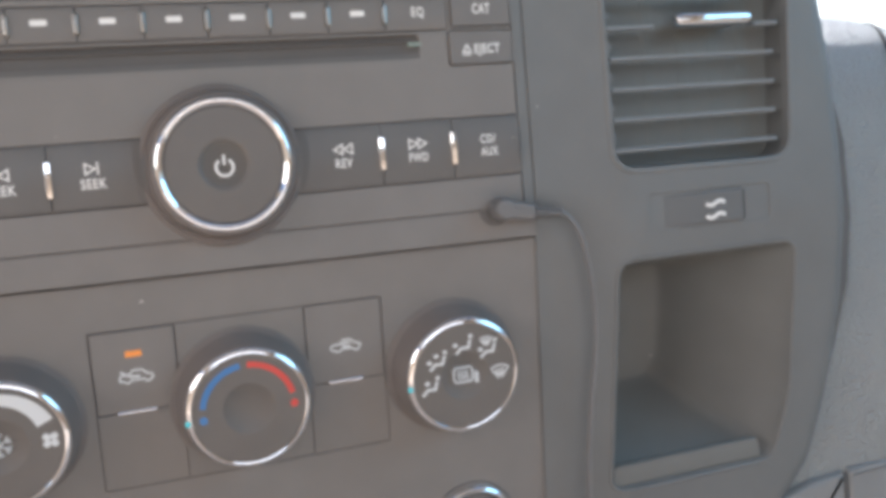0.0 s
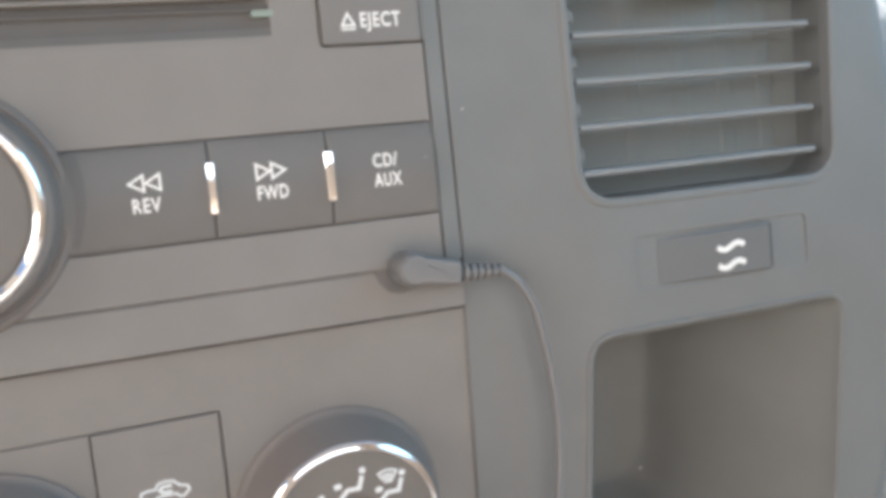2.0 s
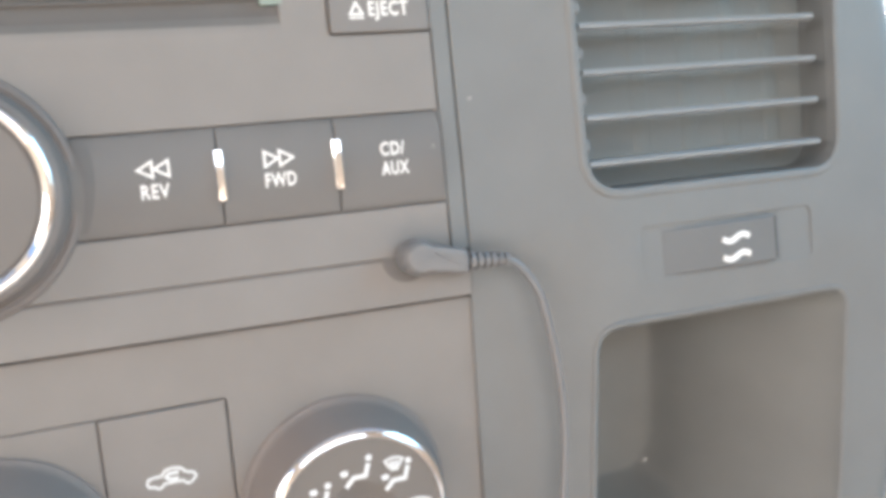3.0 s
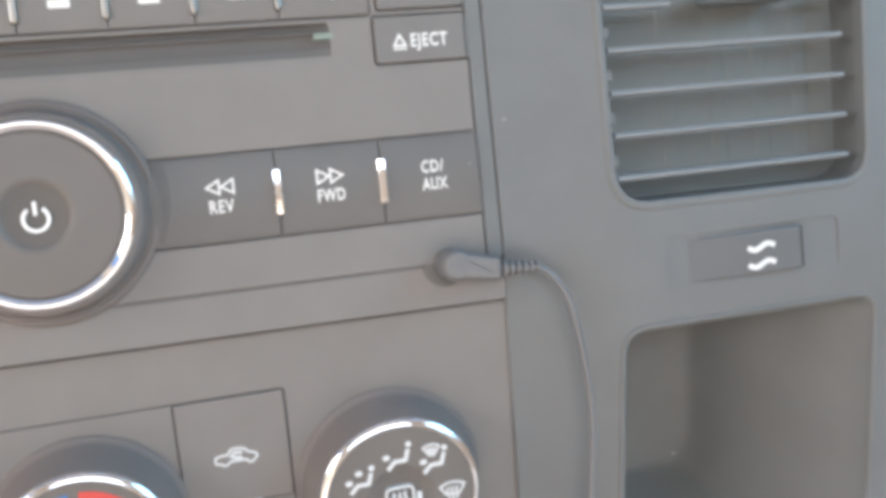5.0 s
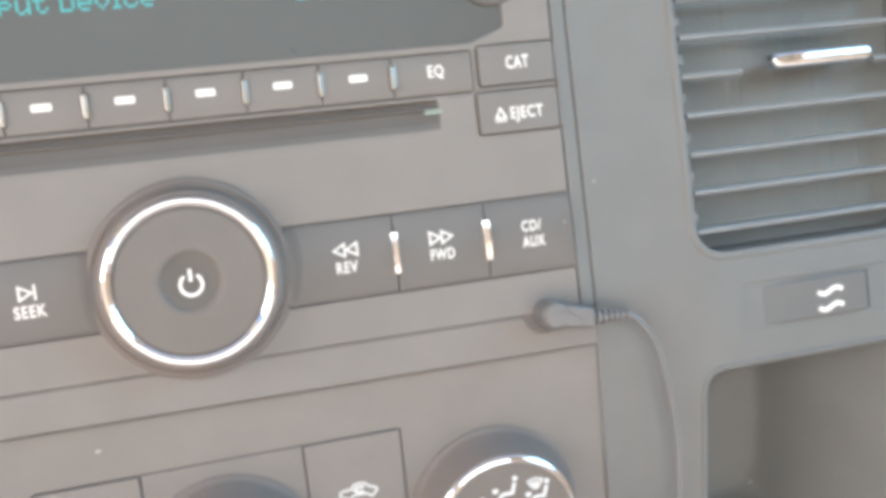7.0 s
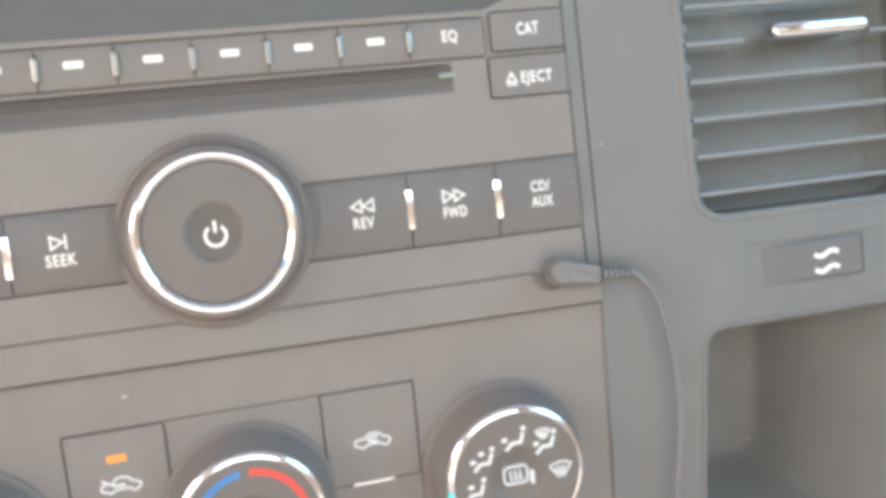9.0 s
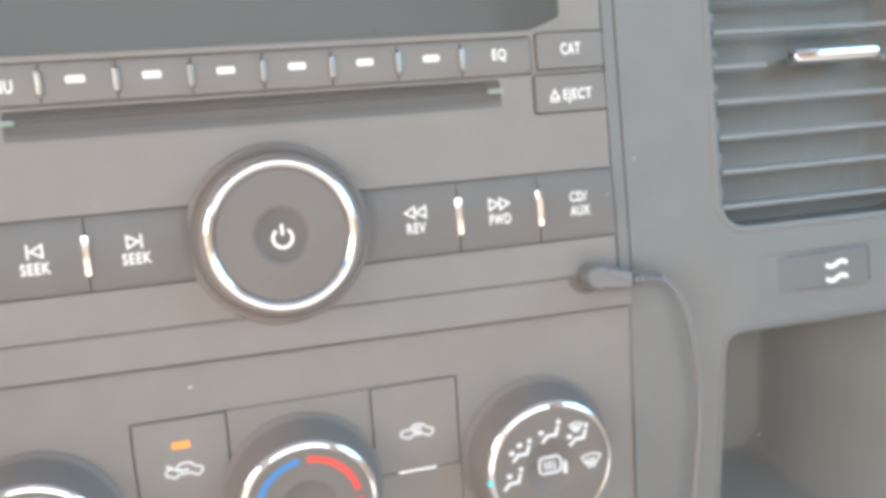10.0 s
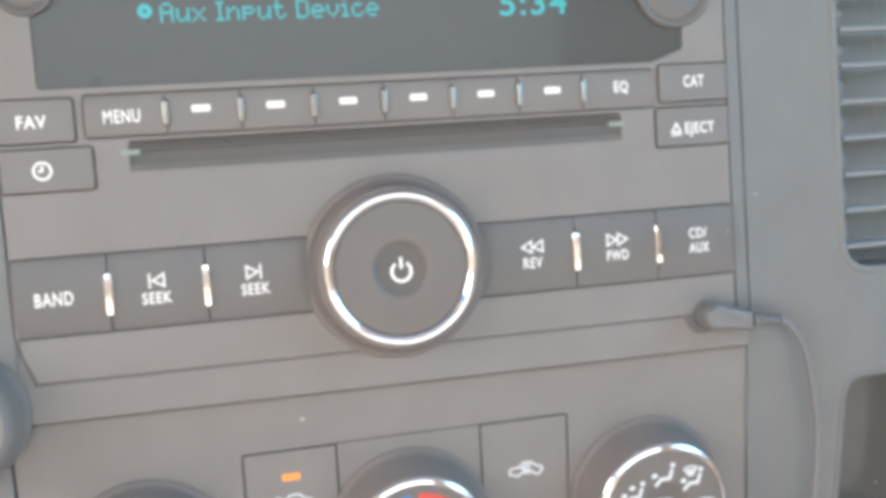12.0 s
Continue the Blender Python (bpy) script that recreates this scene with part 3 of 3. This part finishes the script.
for u in BARS:
    part("silver_divider", slab(rrect(u - 0.95, 41.6, u + 0.95, 48.4, 0.9, 5), -1.0, 1.7, 0.7), SATIN, radio, "small round-ended chrome divider between buttons")


def symbol(polys, width, u, v, w, mat, parent, name="symbol", s=1.0):
    """Strokes given as (closed, points) about (u, v)."""
    bm = bmesh.new()
    for closed, pts in polys:
        ribbon([(u + x * s, v + y * s) for x, y in pts], width, w, w + 0.09, closed, bm)
    return part(name, bm, mat, parent, smooth=False)


def triangle(x, left):
    k = -1 if left else 1
    return True, [(x - 1.35 * k, 1.6), (x - 1.35 * k, -1.6), (x + 1.5 * k, 0)]


REV = [triangle(-1.55, True), triangle(1.7, True)]
FWD = [triangle(-1.7, False), triangle(1.55, False)]
PREV = [triangle(0.7, True), (False, [(-1.55, 1.9), (-1.55, -1.9)])]
NEXT = [triangle(-0.7, False), (False, [(1.55, 1.9), (1.55, -1.9)])]
ROW = [("band_button", -98.4, -75.4, "BAND", -88.6, 9.2, None), ("seek_back_button", -75.4, -51.0, "SEEK", -63.7, 7.4, PREV),
       ("seek_forward_button", -51.0, -20, "SEEK", -38.6, 7.4, NEXT), ("reverse_button", 20, 51.5, "REV", 38.4, 5.6, REV),
       ("forward_button", 51.5, 76.8, "FWD", 64.1, 6.6, FWD), ("source_button", 76.8, 101.4, "AUX", 89.7, 6.4, None)]
for name, a, b, text, u, width, shape in ROW:
    low, high = (-10.0, 9.8) if u < 0 else (-10.8, 9.5)
    ob = part(name, crowned(a + 0.12, low, b - 0.12, high, -6.0, 1.7, 1.3, bevel=0.25, n=12), BUTTON, radio)
    if name == "band_button":
        lettering(text, u, -0.3, 1.68, 3.5, width, WHITE, ob)
    elif name == "source_button":
        lettering("CD/", u - 0.2, 2.1, 1.66, 3.0, 5.6, WHITE, ob)
        lettering(text, u + 0.1, -2.2, 1.66, 3.0, width, WHITE, ob)
    else:
        symbol(shape, 0.5, u, 2.1, 1.66, WHITE, ob)
        lettering(text, u, -2.3, 1.64, 3.0, width, WHITE, ob)
for u in (-75.4, -51.0, 51.5, 76.8):
    part("chrome_divider", crowned(u - 0.95, -5.8, u + 0.95, 5.0, -1.0, 2.7, 0.32, bevel=0.25, n=12), CHROME, radio, "upright chrome divider between buttons")

knob = part("power_knob", lathe([(25.6, -2.4), (25.4, 0.5), (24.9, 1.2), (24.2, 1.5), (23.6, 1.3), (23.3, 1.2), (23.0, 1.6), (22.6, 5.0), (22.0, 7.7), (21.5, 8.4), (20.7, 8.7), (18, 8.7)],
                                   cu=-0.5, cv=0.1, n=96), SLEEVE, radio, "round radio power knob with a chrome ring")
part("knob_cap", lathe([(18.3, 8.0), (18.0, 8.9), (17.6, 9.2), (16.9, 9.32), (8.6, 9.62), (8.0, 9.55), (7.4, 9.3), (6.9, 8.9), (6.6, 8.4)], cu=-0.5, cv=0.1, n=96), CAP, knob)
part("power_button", lathe([(7.2, 8.0), (6.9, 8.78), (5.6, 8.45), (3.4, 8.25), (0, 8.2)], cu=-0.5, cv=0.1, n=64), CENTRE, knob, "dark round push button in the knob")
part("chrome_ring", lathe([(20.9, 8.3), (20.88, 8.9), (20.75, 9.4), (20.5, 9.85), (20.1, 10.2), (19.75, 10.35), (19.5, 10.35), (19.2, 10.22), (18.7, 9.9), (18.2, 9.5), (18.08, 9.25), (18.05, 8.6)], cu=-0.5, cv=0.1, n=96), CHROME, knob, "bright chrome ring round the knob")
bm = ribbon(arc(-0.5, -0.7, 2.6, 125, 415, 24), 0.8, 7.4, 8.9)
ribbon([(-0.5, 0.1), (-0.5, 3.1)], 0.8, 7.4, 8.9, bm=bm)
part("power_symbol", bm, WHITE, knob)
# dark sheets over the button fronts stand in for shade beside the knob
for side in (-1, 1):
    bm = bmesh.new()
    rows = []
    for r in (25.0, 26.2, 27.6):
        rows.append([bm.verts.new(P(side * r * math.cos(t), r * math.sin(t), (1.85 if r < 27 else 1.6) - 1.3 * (r * math.sin(t) / 10) ** 2))
                     for t in (math.asin(9.4 / r) * k / 8 for k in range(-8, 9))])
    for a, b in zip(rows, rows[1:]):
        for k in range(16):
            bm.faces.new((a[k], a[k + 1], b[k + 1], b[k]))
    part("knob_side_shade", bm, GAP, radio, "dark patch painted as shade between knob and buttons")
for u, v, r in ((-88.6, 78.0, 7.6), (86.3, 73.4, 11.6)):
    part("corner_button", lathe([(r, -2.4), (r, 0.4), (r - 0.6, 1.0), (r - 1.4, 0.9), (r - 2.2, 0.3), (r - 2.8, 0.8), (r - 4, 1.2), (0, 1.4)], u, v), BUTTON, radio, "round button at the corner of the display")

# trim below the radio, with the headphone socket
strip = part("lower_radio_trim", slab([(-103, -32.5), (106.2, -33.7), (106.2, -23.0), (-95.6, -22.5), (-98.6, -14), (-99.2, 0), (-103.4, 0)], -4, -0.5, 0.5), FACE)
tagged(strip, "plain grey plastic strip below the car radio", "dashboard trim")
part("socket", lathe([(6.0, -0.7), (5.8, -0.35), (5.2, -0.3), (4.4, -0.2), (0, -0.2)], 90.8, -22.6, 32), GAP, strip, "round headphone socket")

# ---- heater controls ----
heater = thing("climate_control", "grey heater panel with three chrome-ringed rotary knobs", "climate control", pose(0, 0.003, -0.033, 5.1, 0, 0))
MODULE = rrect(-46.3, -67.6, 47.6, -15.6, 0.6, 2)
part("heater_panel", holed(rounded([(-103.6, -136), (106.6, -136), (106.6, -1.5), (-103.6, -0.3)], 0.8, 3), [grown(MODULE, 0.2), circle(76.8, -106.4, 17.0, 40)], 0.0, 4.0, 0.3), FACE, heater)
part("heater_backing", slab(rrect(-103, -135, 105.5, -4, 1), -9, -0.75, 0.2), GAP, heater)
for name, a, b, low, high in (("fresh_air_button", -46.0, -20.8, -42.2, -15.95), ("blank_switch", -46.35, -20.5, -67.65, -42.55),
                              ("centre_plate", -20.3, 20.95, -67.65, -15.6), ("recirculation_button", 21.3, 47.35, -43.05, -15.8), ("blank_switch", 21.15, 47.65, -67.65, -43.35)):
    ob = part(name, slab(rrect(a, low, b, high, 0.4, 2), -3.2, 0.25 if "button" in name else 0.0, 0.25), FACE, heater)
    if "button" not in name:
        continue
    left = a < 0
    u, v = (-33.4, -30.9) if left else (34.4, -31.0)
    body = [(-5.3, -0.6), (-5.0, 0.5), (-3.6, 0.8), (-2.1, 0.8), (-1.1, 2.1), (0.4, 2.3), (2.0, 2.1), (3.4, 0.8), (5.1, 0.3), (5.4, -0.7), (4.6, -1.5), (4.0, -2.0), (3.2, -1.9), (2.5, -1.1),
            (-1.6, -1.1), (-2.3, -1.9), (-3.1, -2.0), (-3.8, -1.4), (-4.9, -1.3)]
    extra = [(False, [(-4.9, 2.0), (-3.2, 0.9), (-1.4, 0.1), (1.3, 0.0)])] if left else [(False, [(1.7, 1.1), (-0.4, 1.1), (-1.1, 0.4), (-0.4, -0.3), (1.6, -0.3)])]
    car = symbol([(True, body)], 0.55, u, v, 0.25, GREY_PRINT, ob, "car_symbol", 0.95)
    symbol(extra, 0.75, u, v, 0.25, GREY_PRINT, car, "airflow_arrow", 0.95)
    bu = (-40.0, -28.2) if left else (27.6, 39.6)
    bv = -42.4 if left else -43.2
    part("chrome_bar", crowned(bu[0], bv - 0.55, bu[1], bv + 0.55, -0.6, 0.95, 0.3, r=0.3, bevel=0.12, n=6), CHROME, ob, "slim chrome bar under a button")
    part("indicator_lamp", slab(rrect(u - 2.5 - 0.1, -24.4, u + 2.5 - 0.1, -22.4, 0.3, 2), 0.1, 0.36, 0.06), AMBER if left else FACE, ob,
         "lit amber indicator lamp" if left else "unlit indicator lamp")


def rotary(name, cu, cv, label, s=1.0):
    """A heater knob: flared dark sleeve, chrome ring and a dished cap."""
    def turned(profile):
        return lathe([(r * s, w) for r, w in profile], cu, cv, 96)
    k = part(name, turned([(23.9, -0.5), (23.6, 0.8), (22.8, 1.2), (22.2, 2.4), (21.4, 7.0), (20.2, 11.6), (19.7, 12.6), (18, 12.6)]), SLEEVE, heater, label)
    part("chrome_ring", turned([(19.95, 12.0), (19.85, 12.6), (19.6, 12.95), (19.2, 13.25), (18.75, 13.5), (18.4, 13.62), (18.15, 13.5), (18.1, 12.8)]), CHROME, k, "thin chrome ring round the knob")
    part("knob_cap", turned([(18.3, 12.4), (18.0, 13.1), (8.8, 13.3), (7.9, 13.1), (6.8, 12.3), (4.0, 11.5), (0, 11.2)]), CAP, k)
    t = radians(186)
    part("pointer_lamp", slab(circle(cu + 19.3 * s * math.cos(t), cv + 19.3 * s * math.sin(t), 0.95, 14), 13.0, 13.7, 0.3), CYAN, k, "cyan pointer lamp")
    return k


KW, KV = 13.22, -43.0
FV = KV + 0.6
fan = rotary("fan_knob", -73.1, FV, "fan speed knob with a white wedge scale")
n = 40
bm = ribbon(arc(-73.1, FV, 14.3, 196, 22, n), 1.0, KW - 0.1, KW + 0.1, taper=[0.7 + 4.2 * k / n for k in range(n + 1)])
part("fan_scale", bm, GREY_PRINT, fan)
fu, fv = -73.1 + 14.2, FV - 0.2
bm = bmesh.new()
for k in range(4):
    t = radians(45 + 90 * k)
    slab([(fu + x * math.cos(t) - y * math.sin(t), fv + x * math.sin(t) + y * math.cos(t)) for x, y in rrect(0.35, -1.0, 2.6, 1.0, 0.8, 3)], KW - 0.1, KW + 0.1, 0.02, bm)
part("fan_symbol", bm, GREY_PRINT, fan)
bm = bmesh.new()
for k in range(3):
    t = radians(30 + 60 * k)
    d, q = Vector((math.cos(t), math.sin(t))), Vector((-math.sin(t), math.cos(t)))
    c = Vector((-73.1, FV))
    ribbon([c - d * 3.6, c + d * 3.6], 0.42, 11.5, 12.3, bm=bm)
    for s in (-1, 1):
        ribbon([c + d * s * 3.4 + q * 1.1, c + d * s * 2.2, c + d * s * 3.4 - q * 1.1], 0.38, 11.5, 12.3, bm=bm)
part("snowflake_symbol", bm, GREY_PRINT, fan)

temp = rotary("temperature_knob", -0.7, KV, "temperature knob with blue and red arcs", 0.99)
part("blue_arc", ribbon(arc(-0.7, KV, 14.35, 172, 97), 1.9, KW - 0.1, KW + 0.1), BLUE, temp, "blue printed arc")
part("red_arc", ribbon(arc(-0.7, KV, 14.35, 88, 12), 1.9, KW - 0.1, KW + 0.1), RED, temp, "red printed arc")
for t, mat in ((187, BLUE), (-2, RED)):
    part("scale_dot", slab(circle(-0.7 + 14.35 * math.cos(radians(t)), KV + 14.35 * math.sin(radians(t)), 1.3, 18), KW - 0.1, KW + 0.1, 0.02), mat, temp, "printed scale dot")

MU, MV = 72.25, KV - 0.9
mode = rotary("mode_knob", MU, MV, "airflow knob printed with seat and windscreen symbols", 1.02)


def seat(u, v, head=True, arrow=None):
    bm = bmesh.new()
    ribbon([(u - 2.7, v - 2.6), (u - 0.9, v - 0.7), (u + 1.8, v - 0.7), (u + 2.6, v + 2.0)], 1.0, KW - 0.1, KW + 0.1, bm=bm)
    slab(circle(u + 2.8, v + 3.2, 0.75, 12), KW - 0.1, KW + 0.1, 0.02, bm)
    for x, y in arrow or ():
        slab(rrect(u + x - 0.85, v + y - 0.65, u + x + 0.85, v + y + 0.65, 0.4, 2), KW - 0.1, KW + 0.1, 0.02, bm)
    return part("airflow_symbol", bm, GREY_PRINT, mode, smooth=False)


seat(MU - 12.7, MV - 2.5, arrow=[(-0.9, 1.6)])
seat(MU - 9.6, MV + 6.0, arrow=[(-0.4, 2.3), (-2.9, 0.2)])
seat(MU - 0.1, MV + 10.4, arrow=[(-2.9, 0.6)])
seat(MU + 8.8, MV + 7.9, arrow=[(-2.7, 0.4)])


def screen_symbol(u, v, s=1.0):
    fan_shape = [(u + x * s, v + y * s) for x, y in ((-1.9, -0.6), (-3.3, 1.7), (-1.7, 2.4), (0, 2.6), (1.7, 2.4), (3.3, 1.7), (1.9, -0.6))]
    bm = ribbon(fan_shape, 0.55, KW - 0.1, KW + 0.1, closed=True)
    for x in (-1.2, 0, 1.2):
        ribbon([(u + x * s * 1.05, v + 1.4 * s), (u + (x - 0.25) * s, v - 0.1 * s), (u + (x + 0.2) * s, v - 1.0 * s), (u + x * 0.8 * s, v - 2.2 * s)], 0.6, KW - 0.1, KW + 0.1, bm=bm)
    return part("windscreen_symbol", bm, GREY_PRINT, mode, smooth=False)


screen_symbol(MU + 8.3, MV + 10.8, 0.62)
screen_symbol(MU + 12.9, MV - 0.7, 0.95)
bm = ribbon(rrect(MU - 3.6, MV - 2.5, MU + 3.2, MV + 2.5, 1.2, 4), 0.6, 11.3, 12.6, closed=True)
for x in (-1.6, -0.2, 1.2):
    ribbon([(MU + x, MV + 1.2), (MU + x - 0.3, MV + 0.2), (MU + x + 0.2, MV - 0.6), (MU + x - 0.1, MV - 1.6)], 0.6, 11.3, 12.6, bm=bm)
part("rear_window_symbol", bm, GREY_PRINT, mode, smooth=False)
part("indicator_lamp", slab(rrect(MU + 4.0, MV - 3.4, MU + 5.2, MV + 0.6, 0.4, 2), 11.6, 12.8, 0.05), GREY_PRINT, mode)

# ---- air vent ----
vent = thing("air_vent", "dark plastic dashboard air vent with level slats", "air vent")
part("duct", loft([at_w(grown(VENT, d), w) for d, w in ((0.6, BW - 1), (0.3, -4), (-0.4, -9.2))], cap_last=False), BEZEL, vent, "dark walls of the air duct")
# shallow back plate, added to keep the duct as pale as haze would
part("duct_back", slab(grown(VENT, -0.3), -11, -8.8, 0.2), DUCT, vent, "added grey plate closing the duct behind the slats")


def slat_mesh(u0, u1):
    bm = bmesh.new()
    prof = [(-0.65, 0.0), (-0.35, 0.8), (0.35, 1.0), (0.85, 0.5), (0.95, -0.6), (1.2, -4.4), (0.4, -4.8), (-0.8, -1.0)]   # v, w
    rings = [[bm.verts.new(P(u, v, w)) for v, w in prof] for u in (u0, (u0 + u1) / 2, u1)]
    for a, b in zip(rings, rings[1:]):
        for k in range(len(prof)):
            j = (k + 1) % len(prof)
            bm.faces.new((a[k], a[j], b[j], b[k]))
    bm.faces.new(rings[0][::-1])
    bm.faces.new(rings[-1])
    return bm


for u in (161.0, 176.0, 190.0, 203.0):
    part("vane", slab(rrect(u - 4.0, -11, u + 4.0, 82, 2.4, 3), -9.2, -8.4, 2.2), VANE, vent)
SLATS = [-6.5, 4.6, 15.5, 26.5, 37.4, 48.2, 59.0, 69.8, 80.4]
whole = None
for k, v in enumerate(SLATS):
    m = pose(0, -0.0022, v * MM)
    if k == 4:
        part("slat", slat_mesh(138.0, 157.0), SLAT, vent, matrix=m, weighted=False)
        part("slat", slat_mesh(200.5, 211.3), SLAT, vent, matrix=m, weighted=False)
        continue
    if whole is None:
        whole = part("slat", slat_mesh(138.4, 208.6), SLAT, vent, matrix=m, weighted=False)
    else:
        ob = new("slat", whole.data)
        ob.parent, ob.matrix_basis = vent, m
grip = part("slat_grip", slab(rrect(170.0, 37.4, 196.0, 41.0, 1.7, 4), -6, 2.6, 1.0), DARK, vent, "dark sliding grip on a slat")
tab = [at_w(rrect(163.8 + d, 36.9 + d, 196.4 - d, 41.6 - d, 2.0 - d * 0.6, 5), 0) for d in (0.0, 0.15, 0.6, 1.1)]
tab = [[(u, v, w - 0.46 * max(0.0, v - 39.6)) for u, v, _ in loop] for loop, w in zip(tab, (2.5, 7.3, 8.0, 8.2))]
part("chrome_tab", loft(tab), CHROME, grip, "chrome finger tab")
for k in range(9):
    part("side_rib", slab(rrect(137.2, SLATS[k] + 3.0, 139.6, SLATS[k] + 6.4, 1.1, 4), -3, 2.4, 0.9), BEZEL, vent)

# ---- vent shut-off slider ----
slider = thing("vent_slider", "grey vent slider with two white wavy lines", "switch", pose(0, -0.0006, 0))
part("recess", slab(grown(TAB, 0.5), -8, 2.3, 0.2), BEZEL, slider)
bm = bmesh.new()
grid = []
for k in range(13):
    u = 157.0 + 33.6 * k / 12
    w = 2.4 + 1.4 * (1 - (1 - k / 12) ** 2)
    grid.append([bm.verts.new(P(u, v, ww)) for v, ww in ((-36.2, -0.8), (-36.2, w - 0.5), (-35.7, w), (-24.8, w), (-24.2, w - 0.5), (-24.2, -0.8))])
for a, b in zip(grid, grid[1:]):
    for k in range(5):
        bm.faces.new((a[k], a[k + 1], b[k + 1], b[k]))
bm.faces.new(grid[0])
bm.faces.new(grid[-1][::-1])
body = part("slider_body", bm, DARK, slider)
# raised black strip in place of the shade at the slider's end
part("slider_shade_strip", slab(rrect(190.7, -36.0, 192.2, -24.4, 0.5, 2), 1.2, 2.45, 0.1), BLACK, slider, "black strip painted as shade beside the slider")
for v in (-28.7, -33.4):
    wave = [(174.1 + 8.2 * k / 16, v + 0.75 * math.sin(math.pi * (k / 8 - 1))) for k in range(17)]
    part("wavy_line", ribbon(wave, 1.4, 3.0, 3.92), WHITE, body, "white wavy line")

# ---- storage pocket ----
pocket = thing("storage_pocket", "dark open storage pocket in the dashboard bezel", "storage pocket")
POCKET_BACK = rounded([(142, -107.6), (179.0, -106.6), (184.0, -97), (185.4, -56), (142, -56)], 4.2, 6)
mouth = grown(POCKET_RIM, -1.8)
hull = [at_w(grown(POCKET_RIM, -1.2), BW - 0.2), at_w(grown(POCKET_RIM, -1.5), -0.7)]
hull += [[(a + (c - a) * t, b + (d - b) * t, -1.6 - 48.5 * t) for (a, b), (c, d) in zip(mouth, POCKET_BACK)] for t in (0.0, 0.12, 0.3, 0.5, 0.7, 0.88, 0.97)]
hull += [at_w(grown(POCKET_BACK, -d), w) for d, w in ((0.0, -49.6), (1.0, -50.5), (2.4, -50.9))]
part("liner", bend(loft(hull), False), POCKET, pocket, "deep dark liner of the pocket", weighted=False)
part("rim", bend(loft([at_w(grown(POCKET_RIM, d), BW + w) for d, w in ((0.8, -0.3), (0.65, 0.1), (0.35, 0.42), (-0.1, 0.5), (-0.6, 0.36), (-1.1, -0.1), (-1.3, -0.8), (-1.4, -2.4))], cap_last=False)), BEZEL, pocket)
part("front_lip", bend(slab(rounded([(133.4, -135.4), (201.6, -134.8), (199.4, -126.0), (134.4, -126.8)], 2), -4, -0.9, 0.9), False), POCKET, pocket, "low lip across the mouth of the pocket")

# ---- power outlet ----
outlet = thing("power_outlet", "round dashboard power outlet with a chrome ring", "power outlet", pose(0, 0.003, -0.033, 5.1, 0, 0))
part("outlet_ring", lathe([(17.2, -3), (16.6, 2.0), (16.0, 3.4), (15.2, 4.0), (14.2, 3.6), (13.6, 2.0), (13.4, -2)], 76.8, -106.4), CHROME, outlet, "chrome outlet ring")
part("outlet_cap", lathe([(13.5, -4), (13.3, 1.2), (12.6, 1.9), (0, 2.1)], 76.8, -106.4), DARK, outlet)

# ---- rotary switch beside the radio ----
switch = thing("rotary_switch", "grey plastic round rotary switch at the bezel edge", "switch")
part("switch_body", lathe([(17.5, 0.0), (17.0, 2.0), (16.2, 3.0), (15.8, 9), (15.2, 11.6), (13.8, 13.0), (0, 13.4)], -114.5, -28.6), FACE, switch)

# ---- headphone cable ----
cable = thing("headphone_cable", "thin dark headphone cable plugged into the radio", "cable")
plug = lathe([(4.0, 0.2), (4.1, 5.6), (3.8, 7.1), (3.0, 7.9), (0, 8.2)], 92.0, -22.7, 28)
box = rounded([(92.4, -25.6), (102.6, -27.2), (102.9, -22.4), (92.4, -19.8)], 1.2, 4)
loft([at_w(box, 2.6), at_w(grown(box, 0.5), 3.4), at_w(grown(box, 0.5), 6.6), at_w(grown(box, -0.1), 7.6), at_w(grown(box, -0.9), 7.9)], plug, cap_first=True)
body = part("plug", plug, RUBBER, cable, "moulded angled headphone plug")
for k in range(6):
    u = 104.2 + 1.75 * k
    part("strain_relief_ring", tube([(u - 0.55, -25.0 - 0.12 * k, 5.6), (u + 0.55, -25.1 - 0.12 * k, 5.6)], [2.1 - 0.12 * k] * 2, 12), RUBBER, body)
ctrl = [(103.0, -24.9, 5.7), (109.0, -25.5, 5.6), (113.8, -26.2, 5.5), (116.8, -28.6, 5.4), (119.2, -32.0, 5.2), (121.1, -36.2, 5.1), (122.3, -41.5, 4.8), (123.8, -50.0, 4.2),
        (125.1, -60.0, 3.2), (125.5, -70.0, 2.2), (124.8, -82.0, 1.0), (123.0, -98.0, -0.6), (121.4, -120.0, -2.5), (120.2, -150.0, -4.0), (119.0, -185.0, -4.0), (116.0, -240.0, 20.0)]
part("cord", tube(spline(ctrl), 1.0, 10), RUBBER, cable)

# ---- dust ----


def speck(u, v, w, size, turn):
    pts = [(u + size * k * math.cos(turn + t), v + size * 0.55 * j * math.sin(turn * 2 + t)) for t, k, j in ((0, 1, 1), (1.3, 0.6, 1.1), (2.6, 1.0, 0.8), (4.0, 0.7, 1.0), (5.2, 0.9, 0.7))]
    c = part("dust_speck", loft([at_w(pts, w), at_w([(u + (x - u) * 0.7, v + (y - v) * 0.7) for x, y in pts], w + 0.15)]), SPECK)
    return tagged(c, "tiny pale speck of dust on grey plastic", "dust", "dust specks")


speck(-29.2, -40.1, -3.2, 0.8, 0.4)
speck(-47.5, 12.6, 0.0, 0.55, 1.3)
speck(99.1, 1.7, 1.66, 0.5, 2.0)
speck(109.6, 11.8, 0.42, 0.6, 0.9)
speck(153.5, -85.6, -7.6, 0.7, 2.6)
